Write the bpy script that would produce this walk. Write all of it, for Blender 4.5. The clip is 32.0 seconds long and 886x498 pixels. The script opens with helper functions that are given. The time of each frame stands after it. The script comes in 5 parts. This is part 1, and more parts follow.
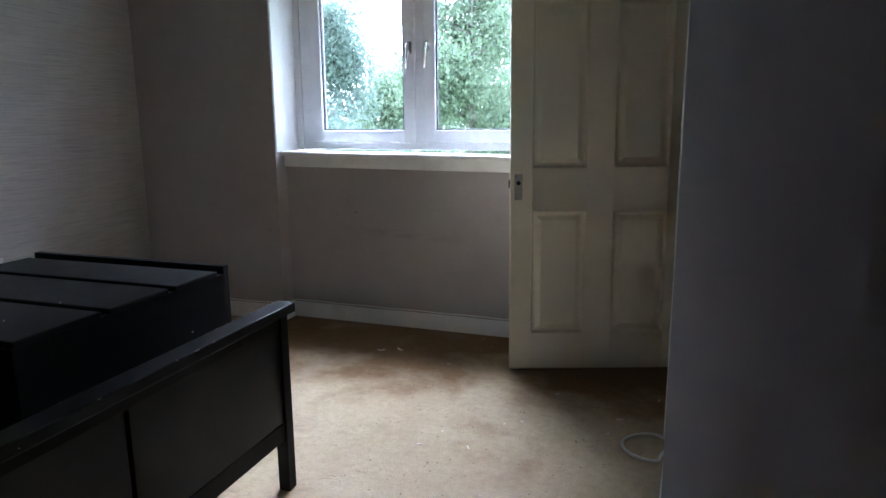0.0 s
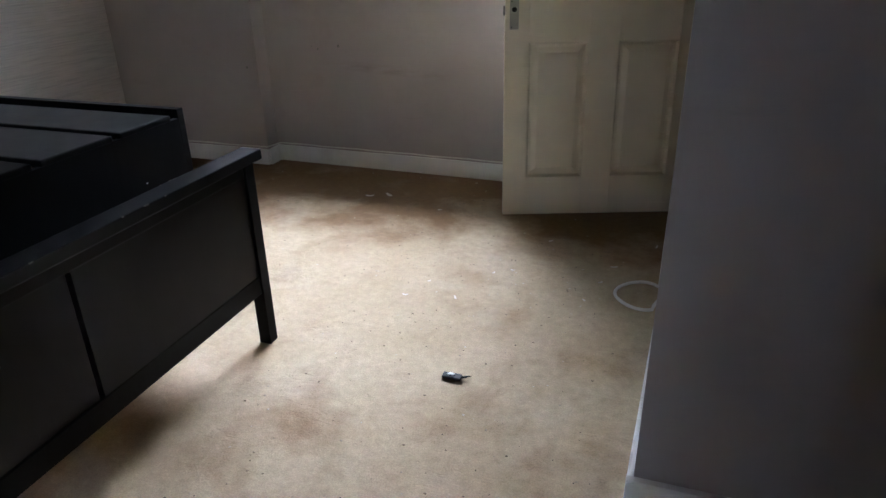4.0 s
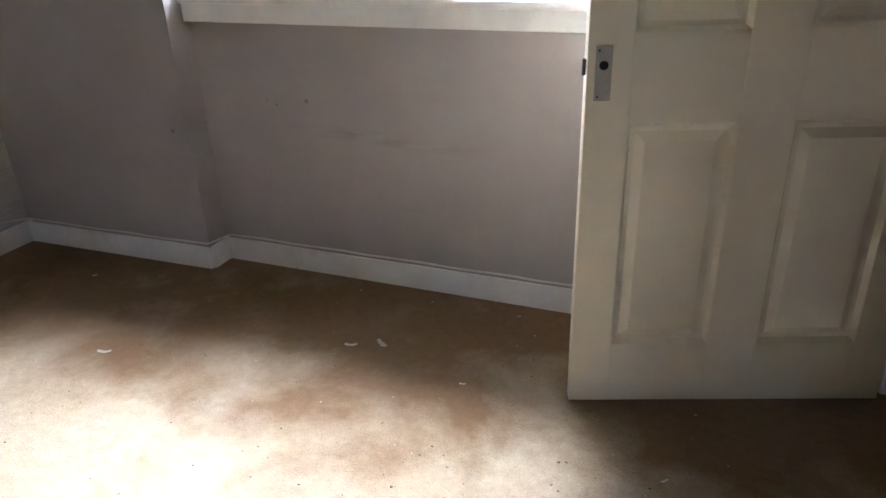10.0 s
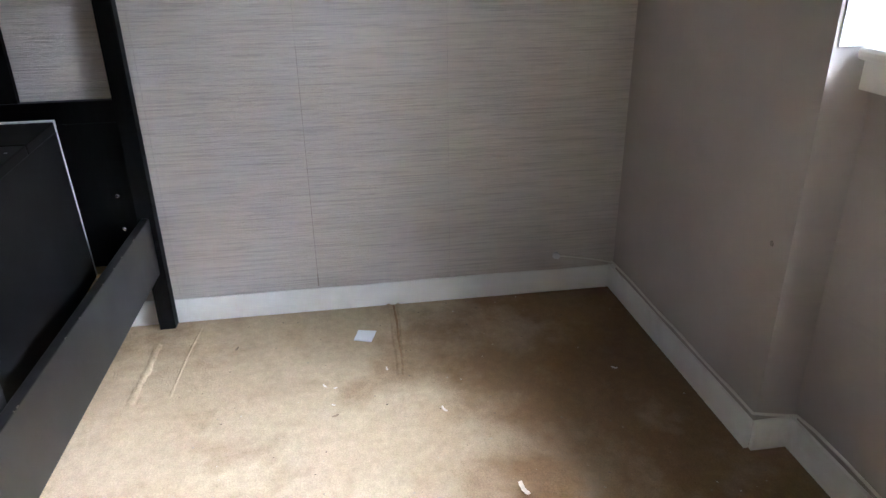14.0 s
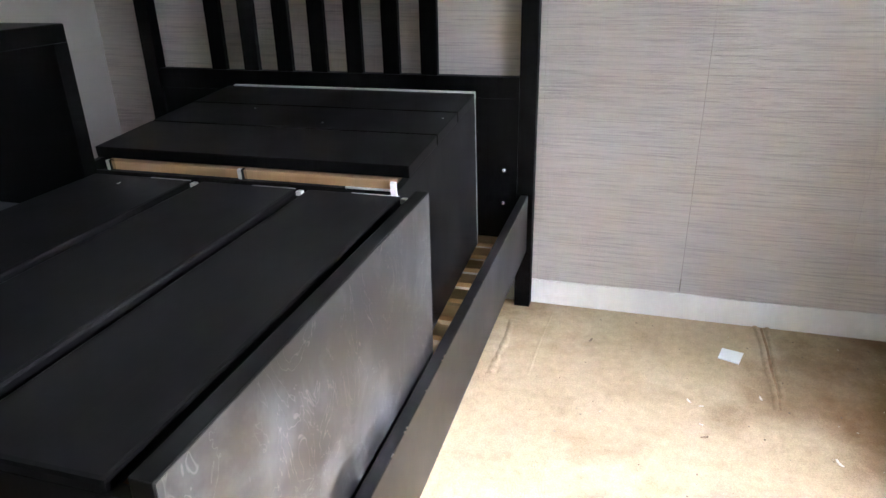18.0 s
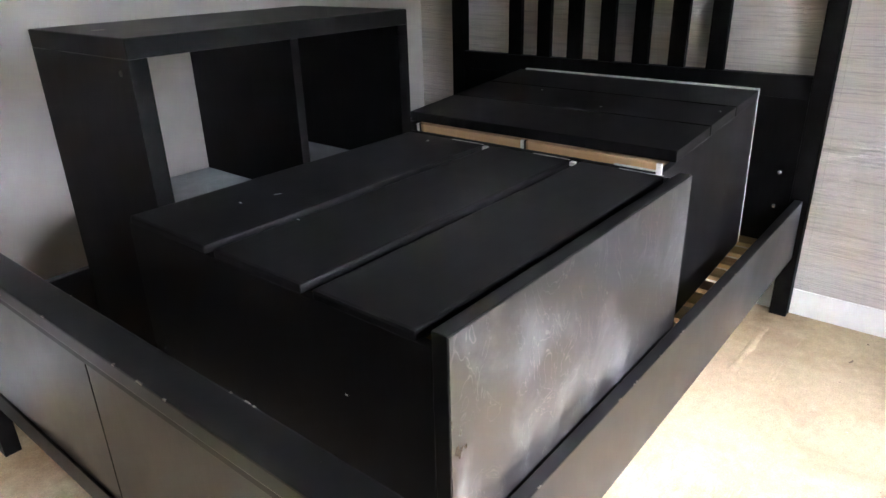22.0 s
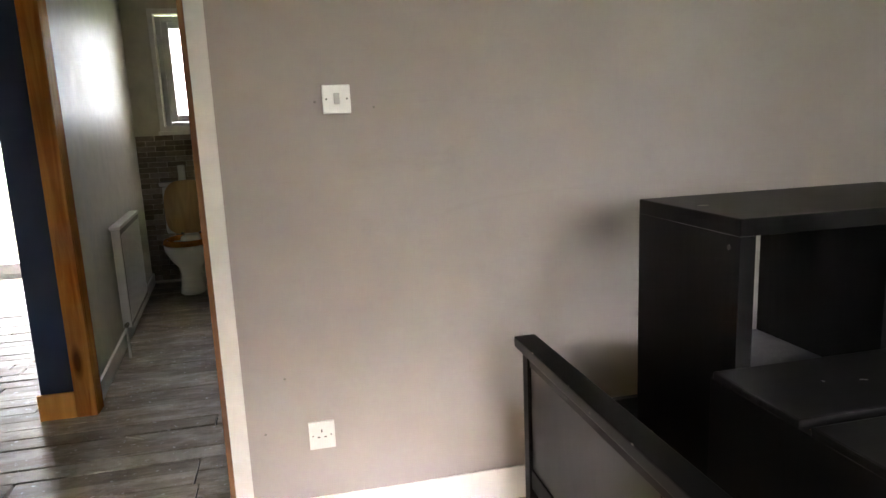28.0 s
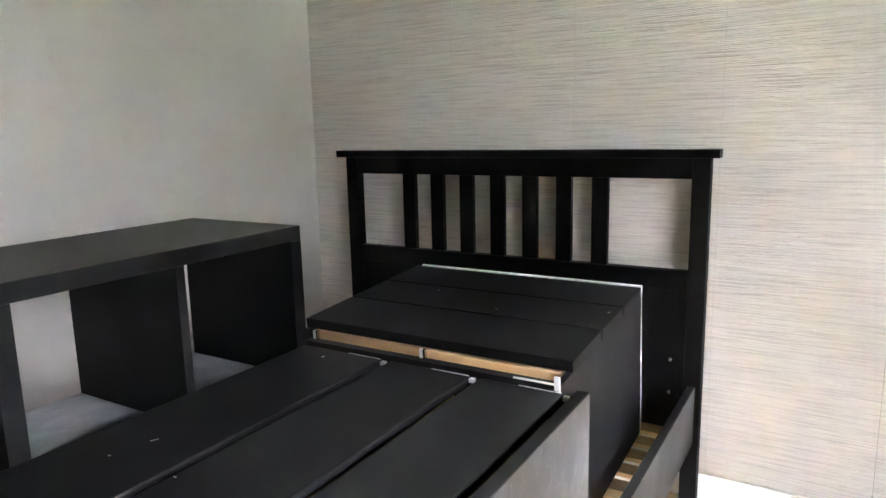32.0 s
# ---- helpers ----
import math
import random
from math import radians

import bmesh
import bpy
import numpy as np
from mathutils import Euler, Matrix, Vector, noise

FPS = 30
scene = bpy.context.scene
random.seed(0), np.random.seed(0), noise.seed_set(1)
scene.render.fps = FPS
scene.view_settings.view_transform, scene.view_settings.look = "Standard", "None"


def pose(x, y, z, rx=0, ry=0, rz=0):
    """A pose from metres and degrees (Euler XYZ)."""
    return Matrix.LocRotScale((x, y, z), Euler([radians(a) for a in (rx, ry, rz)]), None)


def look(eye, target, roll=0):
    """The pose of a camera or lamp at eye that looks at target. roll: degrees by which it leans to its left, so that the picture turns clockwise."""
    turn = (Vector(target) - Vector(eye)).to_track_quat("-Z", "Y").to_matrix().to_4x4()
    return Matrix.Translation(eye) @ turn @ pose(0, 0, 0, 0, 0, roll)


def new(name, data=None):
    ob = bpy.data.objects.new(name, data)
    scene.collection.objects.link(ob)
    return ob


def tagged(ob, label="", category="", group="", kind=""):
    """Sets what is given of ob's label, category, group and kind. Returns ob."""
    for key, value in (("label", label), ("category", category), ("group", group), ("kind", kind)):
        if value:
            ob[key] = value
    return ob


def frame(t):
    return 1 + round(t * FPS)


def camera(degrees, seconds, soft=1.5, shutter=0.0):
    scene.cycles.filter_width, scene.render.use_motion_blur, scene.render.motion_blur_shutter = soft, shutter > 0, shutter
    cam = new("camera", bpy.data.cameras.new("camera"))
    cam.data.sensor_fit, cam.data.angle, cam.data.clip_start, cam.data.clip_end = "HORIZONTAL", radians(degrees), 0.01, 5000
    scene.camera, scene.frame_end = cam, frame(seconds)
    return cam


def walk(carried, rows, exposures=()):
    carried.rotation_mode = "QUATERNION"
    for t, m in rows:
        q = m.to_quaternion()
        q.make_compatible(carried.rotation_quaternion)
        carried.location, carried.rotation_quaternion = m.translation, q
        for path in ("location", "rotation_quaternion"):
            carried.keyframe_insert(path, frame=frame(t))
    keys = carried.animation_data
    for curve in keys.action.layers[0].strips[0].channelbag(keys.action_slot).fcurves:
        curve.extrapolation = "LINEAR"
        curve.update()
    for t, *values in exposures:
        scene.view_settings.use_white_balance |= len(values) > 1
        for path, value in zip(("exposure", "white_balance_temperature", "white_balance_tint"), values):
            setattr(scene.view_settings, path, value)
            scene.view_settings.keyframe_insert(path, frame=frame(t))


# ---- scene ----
cam = camera(66.8, 32.0)
PATH = [
    (0, (0.075, 0.352, 1.313), (-0.552, 2.212, 0.926), -0.5),
    (0.5, (0.111, 0.357, 1.344), (-0.658, 2.16, 0.946), -0.5),
    (1, (0.134, 0.346, 1.311), (-0.573, 2.178, 0.93), -0.5),
    (1.5, (0.109, 0.361, 1.316), (-0.558, 2.203, 0.917), -0.4),
    (2, (0.1, 0.357, 1.292), (-0.578, 2.171, 0.793), -0.5),
    (2.5, (0.116, 0.374, 1.283), (-0.534, 2.103, 0.517), -0.6),
    (3, (0.141, 0.389, 1.289), (-0.487, 2.098, 0.462), -0.9),
    (3.5, (0.117, 0.428, 1.274), (-0.487, 2.143, 0.439), -1.0),
    (5.5, (-0.043, 1.083, 1.286), (-0.642, 2.795, 0.443), -1.5),
    (6, (-0.113, 1.102, 1.27), (-0.745, 2.804, 0.43), -1.3),
    (6.5, (-0.21, 1.071, 1.259), (-1.072, 2.675, 0.432), -1.3),
    (7, (-0.234, 1.058, 1.247), (-1.356, 2.493, 0.42), -1.7),
    (7.5, (-0.257, 1.087, 1.253), (-1.476, 2.439, 0.426), -1.6),
    (8, (-0.249, 1.216, 1.267), (-1.236, 2.745, 0.437), -1.5),
    (8.5, (-0.265, 1.352, 1.256), (-0.768, 3.096, 0.415), -1.4),
    (9, (-0.293, 1.504, 1.27), (-0.493, 3.306, 0.426), -1.4),
    (9.5, (-0.33, 1.742, 1.264), (-0.699, 3.509, 0.403), -1.7),
    (10, (-0.428, 1.984, 1.274), (-1.072, 3.679, 0.43), -1.7),
    (10.5, (-0.582, 2.227, 1.282), (-1.407, 3.843, 0.44), -1.9),
    (11, (-0.697, 2.469, 1.267), (-1.788, 3.924, 0.436), -2.3),
    (11.5, (-0.783, 2.614, 1.286), (-2.3, 3.637, 0.48), -2.1),
    (12, (-0.898, 2.782, 1.272), (-2.549, 3.575, 0.468), -1.8),
    (12.5, (-0.932, 2.95, 1.283), (-2.578, 3.761, 0.487), -1.8),
    (13, (-0.909, 3.027, 1.296), (-2.635, 3.654, 0.502), -1.4),
    (13.5, (-0.897, 3.016, 1.303), (-2.703, 3.352, 0.512), -1.0),
    (14, (-0.904, 3.004, 1.298), (-2.717, 3.27, 0.497), -0.9),
    (14.5, (-0.912, 2.946, 1.29), (-2.74, 3.106, 0.493), -0.7),
    (15, (-0.929, 2.892, 1.294), (-2.759, 2.88, 0.488), -0.8),
    (15.5, (-0.923, 2.849, 1.284), (-2.74, 2.633, 0.476), -1.1),
    (17.5, (-0.953, 2.654, 1.257), (-2.678, 2.032, 0.46), -1.1),
    (18, (-0.968, 2.652, 1.251), (-2.728, 2.131, 0.458), -1.2),
    (18.5, (-0.975, 2.646, 1.255), (-2.764, 2.244, 0.458), -1.2),
    (19, (-0.974, 2.648, 1.268), (-2.779, 2.315, 0.474), -1.4),
    (19.5, (-0.986, 2.664, 1.265), (-2.807, 2.468, 0.463), -1.7),
    (20, (-0.99, 2.655, 1.26), (-2.821, 2.52, 0.466), -1.4),
    (20.5, (-1.007, 2.659, 1.271), (-2.835, 2.513, 0.474), -1.5),
    (21, (-0.995, 2.7, 1.266), (-2.802, 2.389, 0.466), -1.7),
    (21.5, (-0.901, 2.764, 1.268), (-2.556, 1.974, 0.469), -1.4),
    (22, (-0.777, 2.73, 1.263), (-2.191, 1.559, 0.468), -1.5),
    (22.5, (-0.639, 2.688, 1.235), (-1.906, 1.362, 0.438), -1.3),
    (23, (-0.551, 2.678, 1.223), (-1.577, 1.152, 0.436), -1.7),
    (23.5, (-0.5, 2.698, 1.237), (-1.158, 0.978, 0.457), -1.6),
    (24, (-0.424, 2.723, 1.247), (-0.679, 0.896, 0.474), -1.3),
    (24.5, (-0.399, 2.724, 1.294), (-0.425, 0.88, 0.52), -1.6),
    (25, (-0.414, 2.715, 1.297), (-0.517, 0.875, 0.52), -1.5),
    (25.5, (-0.425, 2.7, 1.287), (-0.639, 0.875, 0.499), -1.8),
    (27.5, (-0.473, 2.669, 1.34), (-0.858, 0.792, 0.766), -2.5),
    (28, (-0.483, 2.687, 1.37), (-0.905, 0.768, 1.001), -2.5),
    (28.5, (-0.502, 2.688, 1.378), (-1.001, 0.781, 1.039), -2.5),
    (29, (-0.542, 2.677, 1.386), (-1.13, 0.795, 1.052), -2.5),
    (29.5, (-0.59, 2.682, 1.415), (-1.414, 0.888, 1.101), -2.0),
    (30, (-0.615, 2.693, 1.42), (-1.684, 1.036, 1.085), -1.8),
    (30.5, (-0.625, 2.674, 1.418), (-1.825, 1.112, 1.072), -1.8),
    (31, (-0.651, 2.692, 1.423), (-1.93, 1.193, 1.082), -1.7),
    (31.5, (-0.711, 2.715, 1.405), (-2.151, 1.372, 1.051), -1.9),
    (32, (-0.853, 2.702, 1.391), (-2.542, 1.691, 1.038), -1.3),
]
EXPOSURES = [(0, 2.72, 5050, 16), (1, 2.91, 5650, 21), (2, 3.14, 5700, 17), (3, 3.11, 5500, 17), (6, 3.28, 4800, 18), (7, 3.30, 4900, 18), (8, 3.59, 5600, 21), (9, 3.72, 4950, 19), (10, 3.81, 5300, 20), (12, 4.07, 5300, 18), (14, 3.98, 5350, 18), (18, 4.47, 5600, 19), (19, 4.41, 5600, 19), (21, 4.37, 5450, 18), (22, 4.71, 5700, 18), (23, 4.90, 5900, 18), (24.5, 4.07, 6050, 20), (28, 4.40, 6650, 20), (29, 4.49, 6650, 19), (30, 5.36, 6200, 17), (31, 5.44, 6350, 17), (32, 5.36, 5850, 16)]
walk(cam, [(t, look(eye, target, roll)) for t, eye, target, roll in PATH], EXPOSURES)

# ---- world, sun, exposure ----
world = bpy.data.worlds.new("world")
scene.world = world
world.use_nodes = True
wn = world.node_tree
sky = wn.nodes.new("ShaderNodeTexSky")
sky.sky_type = "NISHITA"
sky.sun_disc = False
SUN_EL, SUN_AZ = radians(49), radians(-2)  # azimuth from north (+y), positive to the east
sky.sun_elevation, sky.sun_rotation = SUN_EL, SUN_AZ
sky.dust_density, sky.air_density = 1.0, 1.0
# an overcast dome, three times as bright overhead as at the horizon, over the clear sky
up = wn.nodes.new("ShaderNodeSeparateXYZ")
wn.links.new(wn.nodes.new("ShaderNodeTexCoord").outputs["Generated"], up.inputs[0])
dome = wn.nodes.new("ShaderNodeValToRGB")
dome.color_ramp.elements[0].color = (0.33, 0.345, 0.36, 1)
dome.color_ramp.elements[1].color = (0.98, 1.0, 1.03, 1)
wn.links.new(up.outputs["Z"], dome.inputs["Fac"])
haze = wn.nodes.new("ShaderNodeMix")
haze.data_type = "RGBA"
haze.inputs[0].default_value = 0.9
cloud = wn.nodes.new("ShaderNodeVectorMath")
cloud.operation = "SCALE"
cloud.inputs["Scale"].default_value = 36.0
wn.links.new(dome.outputs["Color"], cloud.inputs[0])
# the dome dims away from the sun's side, added to hold down hall light
side = wn.nodes.new("ShaderNodeMapRange")
side.inputs["From Min"].default_value, side.inputs["From Max"].default_value = -0.9, 0.7
side.inputs["To Min"].default_value, side.inputs["To Max"].default_value = 0.58, 1.0
wn.links.new(up.outputs["Y"], side.inputs["Value"])
lit = wn.nodes.new("ShaderNodeVectorMath")
lit.operation = "SCALE"
wn.links.new(cloud.outputs[0], lit.inputs[0])
wn.links.new(side.outputs[0], lit.inputs["Scale"])
wn.links.new(sky.outputs["Color"], haze.inputs[6])
wn.links.new(lit.outputs[0], haze.inputs[7])
wn.links.new(haze.outputs[2], wn.nodes["Background"].inputs["Color"])
wn.nodes["Background"].inputs["Strength"].default_value = 0.15
sun = new("sun", bpy.data.lights.new("sun", "SUN"))
sun.data.energy, sun.data.angle, sun.data.color = 4.0, radians(58), (1.0, 0.99, 0.98)
sun.matrix_world = look((math.sin(SUN_AZ) * 20 * math.cos(SUN_EL), math.cos(SUN_AZ) * 20 * math.cos(SUN_EL), 20 * math.sin(SUN_EL)), (0, 0, 0))


# ---- materials ----
class Mat:
    """A small builder for a node material."""

    def __init__(self, name, color=(0.5, 0.5, 0.5), rough=0.6, metal=0.0, spec=0.5):
        self.m = bpy.data.materials.new(name)
        self.m.use_nodes = True
        self.t = self.m.node_tree
        self.b = self.t.nodes["Principled BSDF"]
        self.b.inputs["Base Color"].default_value = (*color, 1)
        self.b.inputs["Roughness"].default_value = rough
        self.b.inputs["Metallic"].default_value = metal
        self.b.inputs["Specular IOR Level"].default_value = spec
        self.coord = None

    def node(self, kind, **values):
        n = self.t.nodes.new(kind)
        for key, value in values.items():
            n.inputs[key.replace("_", " ")].default_value = value
        return n

    def link(self, a, b):
        self.t.links.new(a, b)

    def where(self, scale=(1, 1, 1), turn=(0, 0, 0)):
        if self.coord is None:
            self.coord = self.t.nodes.new("ShaderNodeNewGeometry")
        mp = self.node("ShaderNodeMapping")
        mp.inputs["Scale"].default_value = scale
        mp.inputs["Rotation"].default_value = turn
        self.link(self.coord.outputs["Position"], mp.inputs["Vector"])
        return mp.outputs["Vector"]

    def noise(self, scale, detail=4.0, rough=0.55, stretch=(1, 1, 1), warp=0.0):
        n = self.node("ShaderNodeTexNoise", Scale=scale, Detail=detail, Roughness=rough, Distortion=warp)
        self.link(self.where(stretch), n.inputs["Vector"])
        return n.outputs["Fac"]

    def ramp(self, fac, stops):
        r = self.t.nodes.new("ShaderNodeValToRGB")
        e = r.color_ramp.elements
        while len(e) < len(stops):
            e.new(0.5)
        for k, (p, c) in zip(e, stops):
            k.position = p
            k.color = (*c, 1) if len(c) == 3 else c
        self.link(fac, r.inputs["Fac"])
        return r.outputs["Color"]

    def mix(self, fac, a, b, blend="MIX"):
        n = self.t.nodes.new("ShaderNodeMix")
        n.data_type, n.blend_type = "RGBA", blend
        for sock, v in ((n.inputs[0], fac), (n.inputs[6], a), (n.inputs[7], b)):
            if isinstance(v, (int, float)):
                sock.default_value = v
            elif isinstance(v, tuple):
                sock.default_value = (*v, 1)
            else:
                self.link(v, sock)
        return n.outputs[2]

    def math(self, op, a, b=0.0):
        n = self.t.nodes.new("ShaderNodeMath")
        n.operation = op
        for sock, v in ((n.inputs[0], a), (n.inputs[1], b)):
            if isinstance(v, (int, float)):
                sock.default_value = v
            else:
                self.link(v, sock)
        return n.outputs[0]

    def color(self, sock):
        self.link(sock, self.b.inputs["Base Color"])

    def rough(self, sock):
        self.link(sock, self.b.inputs["Roughness"])

    def bump(self, height, strength=0.3, distance=0.01):
        n = self.node("ShaderNodeBump", Strength=strength, Distance=distance)
        self.link(height, n.inputs["Height"])
        self.link(n.outputs["Normal"], self.b.inputs["Normal"])


def grey(v):
    return (v, v, v)


def paint_mat(name, color, rough, blotch=0.12, bump=0.06, scale=1.3):
    k = Mat(name, color, rough)
    n = k.noise(scale, 6, 0.6)
    lo = tuple(c * (1 - blotch) for c in color)
    hi = tuple(min(1, c * (1 + blotch * 0.6)) for c in color)
    k.color(k.ramp(n, [(0.3, lo), (0.7, hi)]))
    k.bump(k.noise(90, 3), bump, 0.004)
    k.rough(k.ramp(k.noise(7, 4), [(0.3, grey(rough - 0.06)), (0.7, grey(rough + 0.06))]))
    return k.m


def carpet_mat():
    """Short beige pile: trodden dirt and painted-in shade by the window wall, soft old spills, dents."""
    k = Mat("carpet", (0.5, 0.4, 0.27), 0.95, spec=0.08)
    base = k.ramp(k.noise(1.7, 5, 0.55), [(0.3, (0.44, 0.335, 0.202)), (0.7, (0.545, 0.44, 0.288))])
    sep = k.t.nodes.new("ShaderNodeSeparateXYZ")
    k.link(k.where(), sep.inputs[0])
    # brown stain thickens northward, with the shade under the window painted in
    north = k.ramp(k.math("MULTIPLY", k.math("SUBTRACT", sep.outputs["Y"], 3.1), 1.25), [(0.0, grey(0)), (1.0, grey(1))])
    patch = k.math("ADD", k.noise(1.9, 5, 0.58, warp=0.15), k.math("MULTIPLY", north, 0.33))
    stain_and_shade = k.ramp(patch, [(0.53, grey(0)), (0.73, grey(1))])
    c = k.mix(k.math("MULTIPLY", stain_and_shade, 0.85), base, (0.21, 0.115, 0.048))
    spots = k.ramp(k.noise(4.2, 6, 0.66, warp=0.8), [(0.54, grey(0)), (0.76, grey(1))])
    c = k.mix(k.math("MULTIPLY", spots, 0.42), c, (0.24, 0.165, 0.09))
    pale = k.ramp(k.noise(3.1, 5, 0.6), [(0.56, grey(0)), (0.76, grey(1))])
    c = k.mix(k.math("MULTIPLY", pale, 0.25), c, (0.58, 0.515, 0.41))
    # patchy stain in the window-wall corner, deepened in colour for its shade
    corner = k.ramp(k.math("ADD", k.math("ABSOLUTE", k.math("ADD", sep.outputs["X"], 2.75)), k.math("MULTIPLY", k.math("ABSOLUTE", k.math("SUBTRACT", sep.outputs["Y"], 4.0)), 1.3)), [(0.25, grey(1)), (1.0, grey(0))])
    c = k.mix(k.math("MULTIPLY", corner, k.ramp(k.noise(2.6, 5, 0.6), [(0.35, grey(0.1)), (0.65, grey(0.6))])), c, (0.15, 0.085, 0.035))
    # muddy trodden patch just inside the doorway
    away = k.math("ADD", k.math("POWER", k.math("MULTIPLY", k.math("SUBTRACT", sep.outputs["X"], 0.10), 1.7), 2.0), k.math("POWER", k.math("MULTIPLY", k.math("SUBTRACT", sep.outputs["Y"], 0.78), 1.9), 2.0))
    near = k.ramp(away, [(0.25, grey(1)), (1.0, grey(0))])
    mud = k.ramp(k.noise(6.0, 4, 0.55, warp=0.3), [(0.40, grey(0)), (0.62, grey(1))])
    c = k.mix(k.math("MULTIPLY", k.math("MULTIPLY", near, mud), 0.6), c, (0.20, 0.14, 0.07))
    fine = k.ramp(k.noise(190, 3, 0.7), [(0.3, grey(0.78)), (0.7, grey(1.11))])
    c = k.mix(1.0, c, fine, "MULTIPLY")
    mid = k.ramp(k.noise(30, 6, 0.75), [(0.3, grey(0.80)), (0.7, grey(1.08))])
    c = k.mix(1.0, c, mid, "MULTIPLY")
    # short cracks where the backing has broken
    crack = k.ramp(k.noise(1.0, 3, 0.65, stretch=(3.0, 14, 1), warp=0.25), [(0.490, grey(0)), (0.5, grey(1)), (0.510, grey(0))])
    some = k.ramp(k.noise(3.0, 3, 0.5), [(0.52, grey(0)), (0.64, grey(1))])
    trodden = k.ramp(k.math("SUBTRACT", 3.4, sep.outputs["Y"]), [(0.2, grey(0)), (0.9, grey(1))])
    dent = k.math("MULTIPLY", k.math("MULTIPLY", crack, some), trodden)
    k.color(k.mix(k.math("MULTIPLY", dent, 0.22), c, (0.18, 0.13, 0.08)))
    h = k.math("ADD", k.math("MULTIPLY", k.noise(230, 3, 0.7), 0.6), k.noise(26, 5, 0.65))
    k.bump(k.math("SUBTRACT", h, k.math("MULTIPLY", dent, 0.7)), 0.6, 0.007)
    return k.m


def wallpaper_mat():
    """Vinyl paper with long thin horizontal ribs, shaded in colour: pale crests, dark grooves."""
    k = Mat("ribbed_wallpaper", (0.45, 0.4, 0.36), 0.6)
    rib = k.noise(1.0, 3, 0.7, stretch=(5.0, 5.0, 240))
    rib2 = k.noise(1.0, 3, 0.6, stretch=(3.0, 3.0, 130))
    both = k.math("ADD", k.math("MULTIPLY", rib, 0.72), k.math("MULTIPLY", rib2, 0.33))
    base = k.ramp(k.noise(1.0, 5), [(0.3, (0.54, 0.487, 0.44)), (0.7, (0.635, 0.575, 0.522))])
    tint = k.ramp(k.noise(2.3, 4, 0.6), [(0.4, (0.995, 1.0, 1.005)), (0.65, (1.01, 0.995, 0.98))])
    base = k.mix(1.0, base, tint, "MULTIPLY")
    info = k.t.nodes.new("ShaderNodeObjectInfo")
    base = k.mix(1.0, base, k.ramp(info.outputs["Random"], [(0.0, grey(0.985)), (1.0, grey(1.01))]), "MULTIPLY")
    # rib light and shade painted into the colour on top of the bump
    k.color(k.mix(1.0, base, k.ramp(both, [(0.42, grey(0.81)), (0.485, grey(0.955)), (0.53, grey(1.0)), (0.61, grey(1.07))]), "MULTIPLY"))
    k.bump(both, 1.0, 0.010)
    k.rough(k.ramp(rib, [(0.3, grey(0.6)), (0.7, grey(0.40))]))
    return k.m


def black_mat(name, base=0.012, rough=0.34, dust=0.0, tint=(1.0, 0.97, 0.93), chips=0.0, spec=0.25, scratches=0.0):
    """Black-stained wood: faint grain, dust, rare pale chips."""
    k = Mat(name, grey(base), rough, spec=spec)
    streak = k.noise(1.0, 4, 0.6, stretch=(9, 60, 9))
    col = k.ramp(streak, [(0.3, tuple(base * 0.7 * c for c in tint)), (0.7, tuple(base * 1.4 * c for c in tint))])
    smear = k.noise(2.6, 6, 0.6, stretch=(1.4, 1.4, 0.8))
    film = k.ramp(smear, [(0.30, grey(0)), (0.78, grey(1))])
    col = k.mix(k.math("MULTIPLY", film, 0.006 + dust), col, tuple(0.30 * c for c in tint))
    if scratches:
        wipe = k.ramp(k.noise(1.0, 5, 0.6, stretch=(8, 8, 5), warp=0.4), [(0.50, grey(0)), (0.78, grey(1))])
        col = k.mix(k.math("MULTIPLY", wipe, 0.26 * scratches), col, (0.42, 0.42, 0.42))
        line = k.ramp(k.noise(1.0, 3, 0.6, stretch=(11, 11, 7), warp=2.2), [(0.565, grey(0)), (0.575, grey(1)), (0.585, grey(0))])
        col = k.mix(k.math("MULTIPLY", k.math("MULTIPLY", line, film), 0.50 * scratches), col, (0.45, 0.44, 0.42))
    if chips:
        spot = k.ramp(k.noise(110, 2, 0.5), [(0.775 - 0.03 * chips, grey(0)), (0.80 - 0.03 * chips, grey(1))])
        col = k.mix(k.math("MULTIPLY", spot, 0.6), col, (0.42, 0.35, 0.28))
    k.color(col)
    k.rough(k.mix(film, grey(rough), grey(rough + (0.04 if scratches else 0.12))))
    k.bump(streak, 0.05, 0.003)
    return k.m


def wood_mat(name, light, dark, rough=0.4, axis=2, grain=14, knots=0.5, spec=0.22):
    k = Mat(name, light, rough, spec=spec)
    st = [grain * 1.4, grain * 1.4, grain * 1.4]
    st[axis] = grain * 0.09
    g = k.noise(1.0, 5, 0.6, stretch=tuple(st), warp=1.2)
    broad = k.noise(3.0, 3, stretch=tuple(0.3 if n == axis else 2.4 for n in range(3)))
    col = k.ramp(k.math("ADD", k.math("MULTIPLY", g, 0.6), k.math("MULTIPLY", broad, 0.4)), [(0.36, dark), (0.6, light)])
    v = k.t.nodes.new("ShaderNodeTexVoronoi")
    v.inputs["Scale"].default_value = 1.0
    k.link(k.where(tuple(1.6 if n == axis else 5.5 for n in range(3))), v.inputs["Vector"])
    kn = k.ramp(v.outputs["Distance"], [(0.07, grey(1)), (0.17, grey(0))])
    k.color(k.mix(k.math("MULTIPLY", kn, knots), col, tuple(c * 0.35 for c in dark)))
    k.bump(g, 0.08, 0.003)
    return k.m


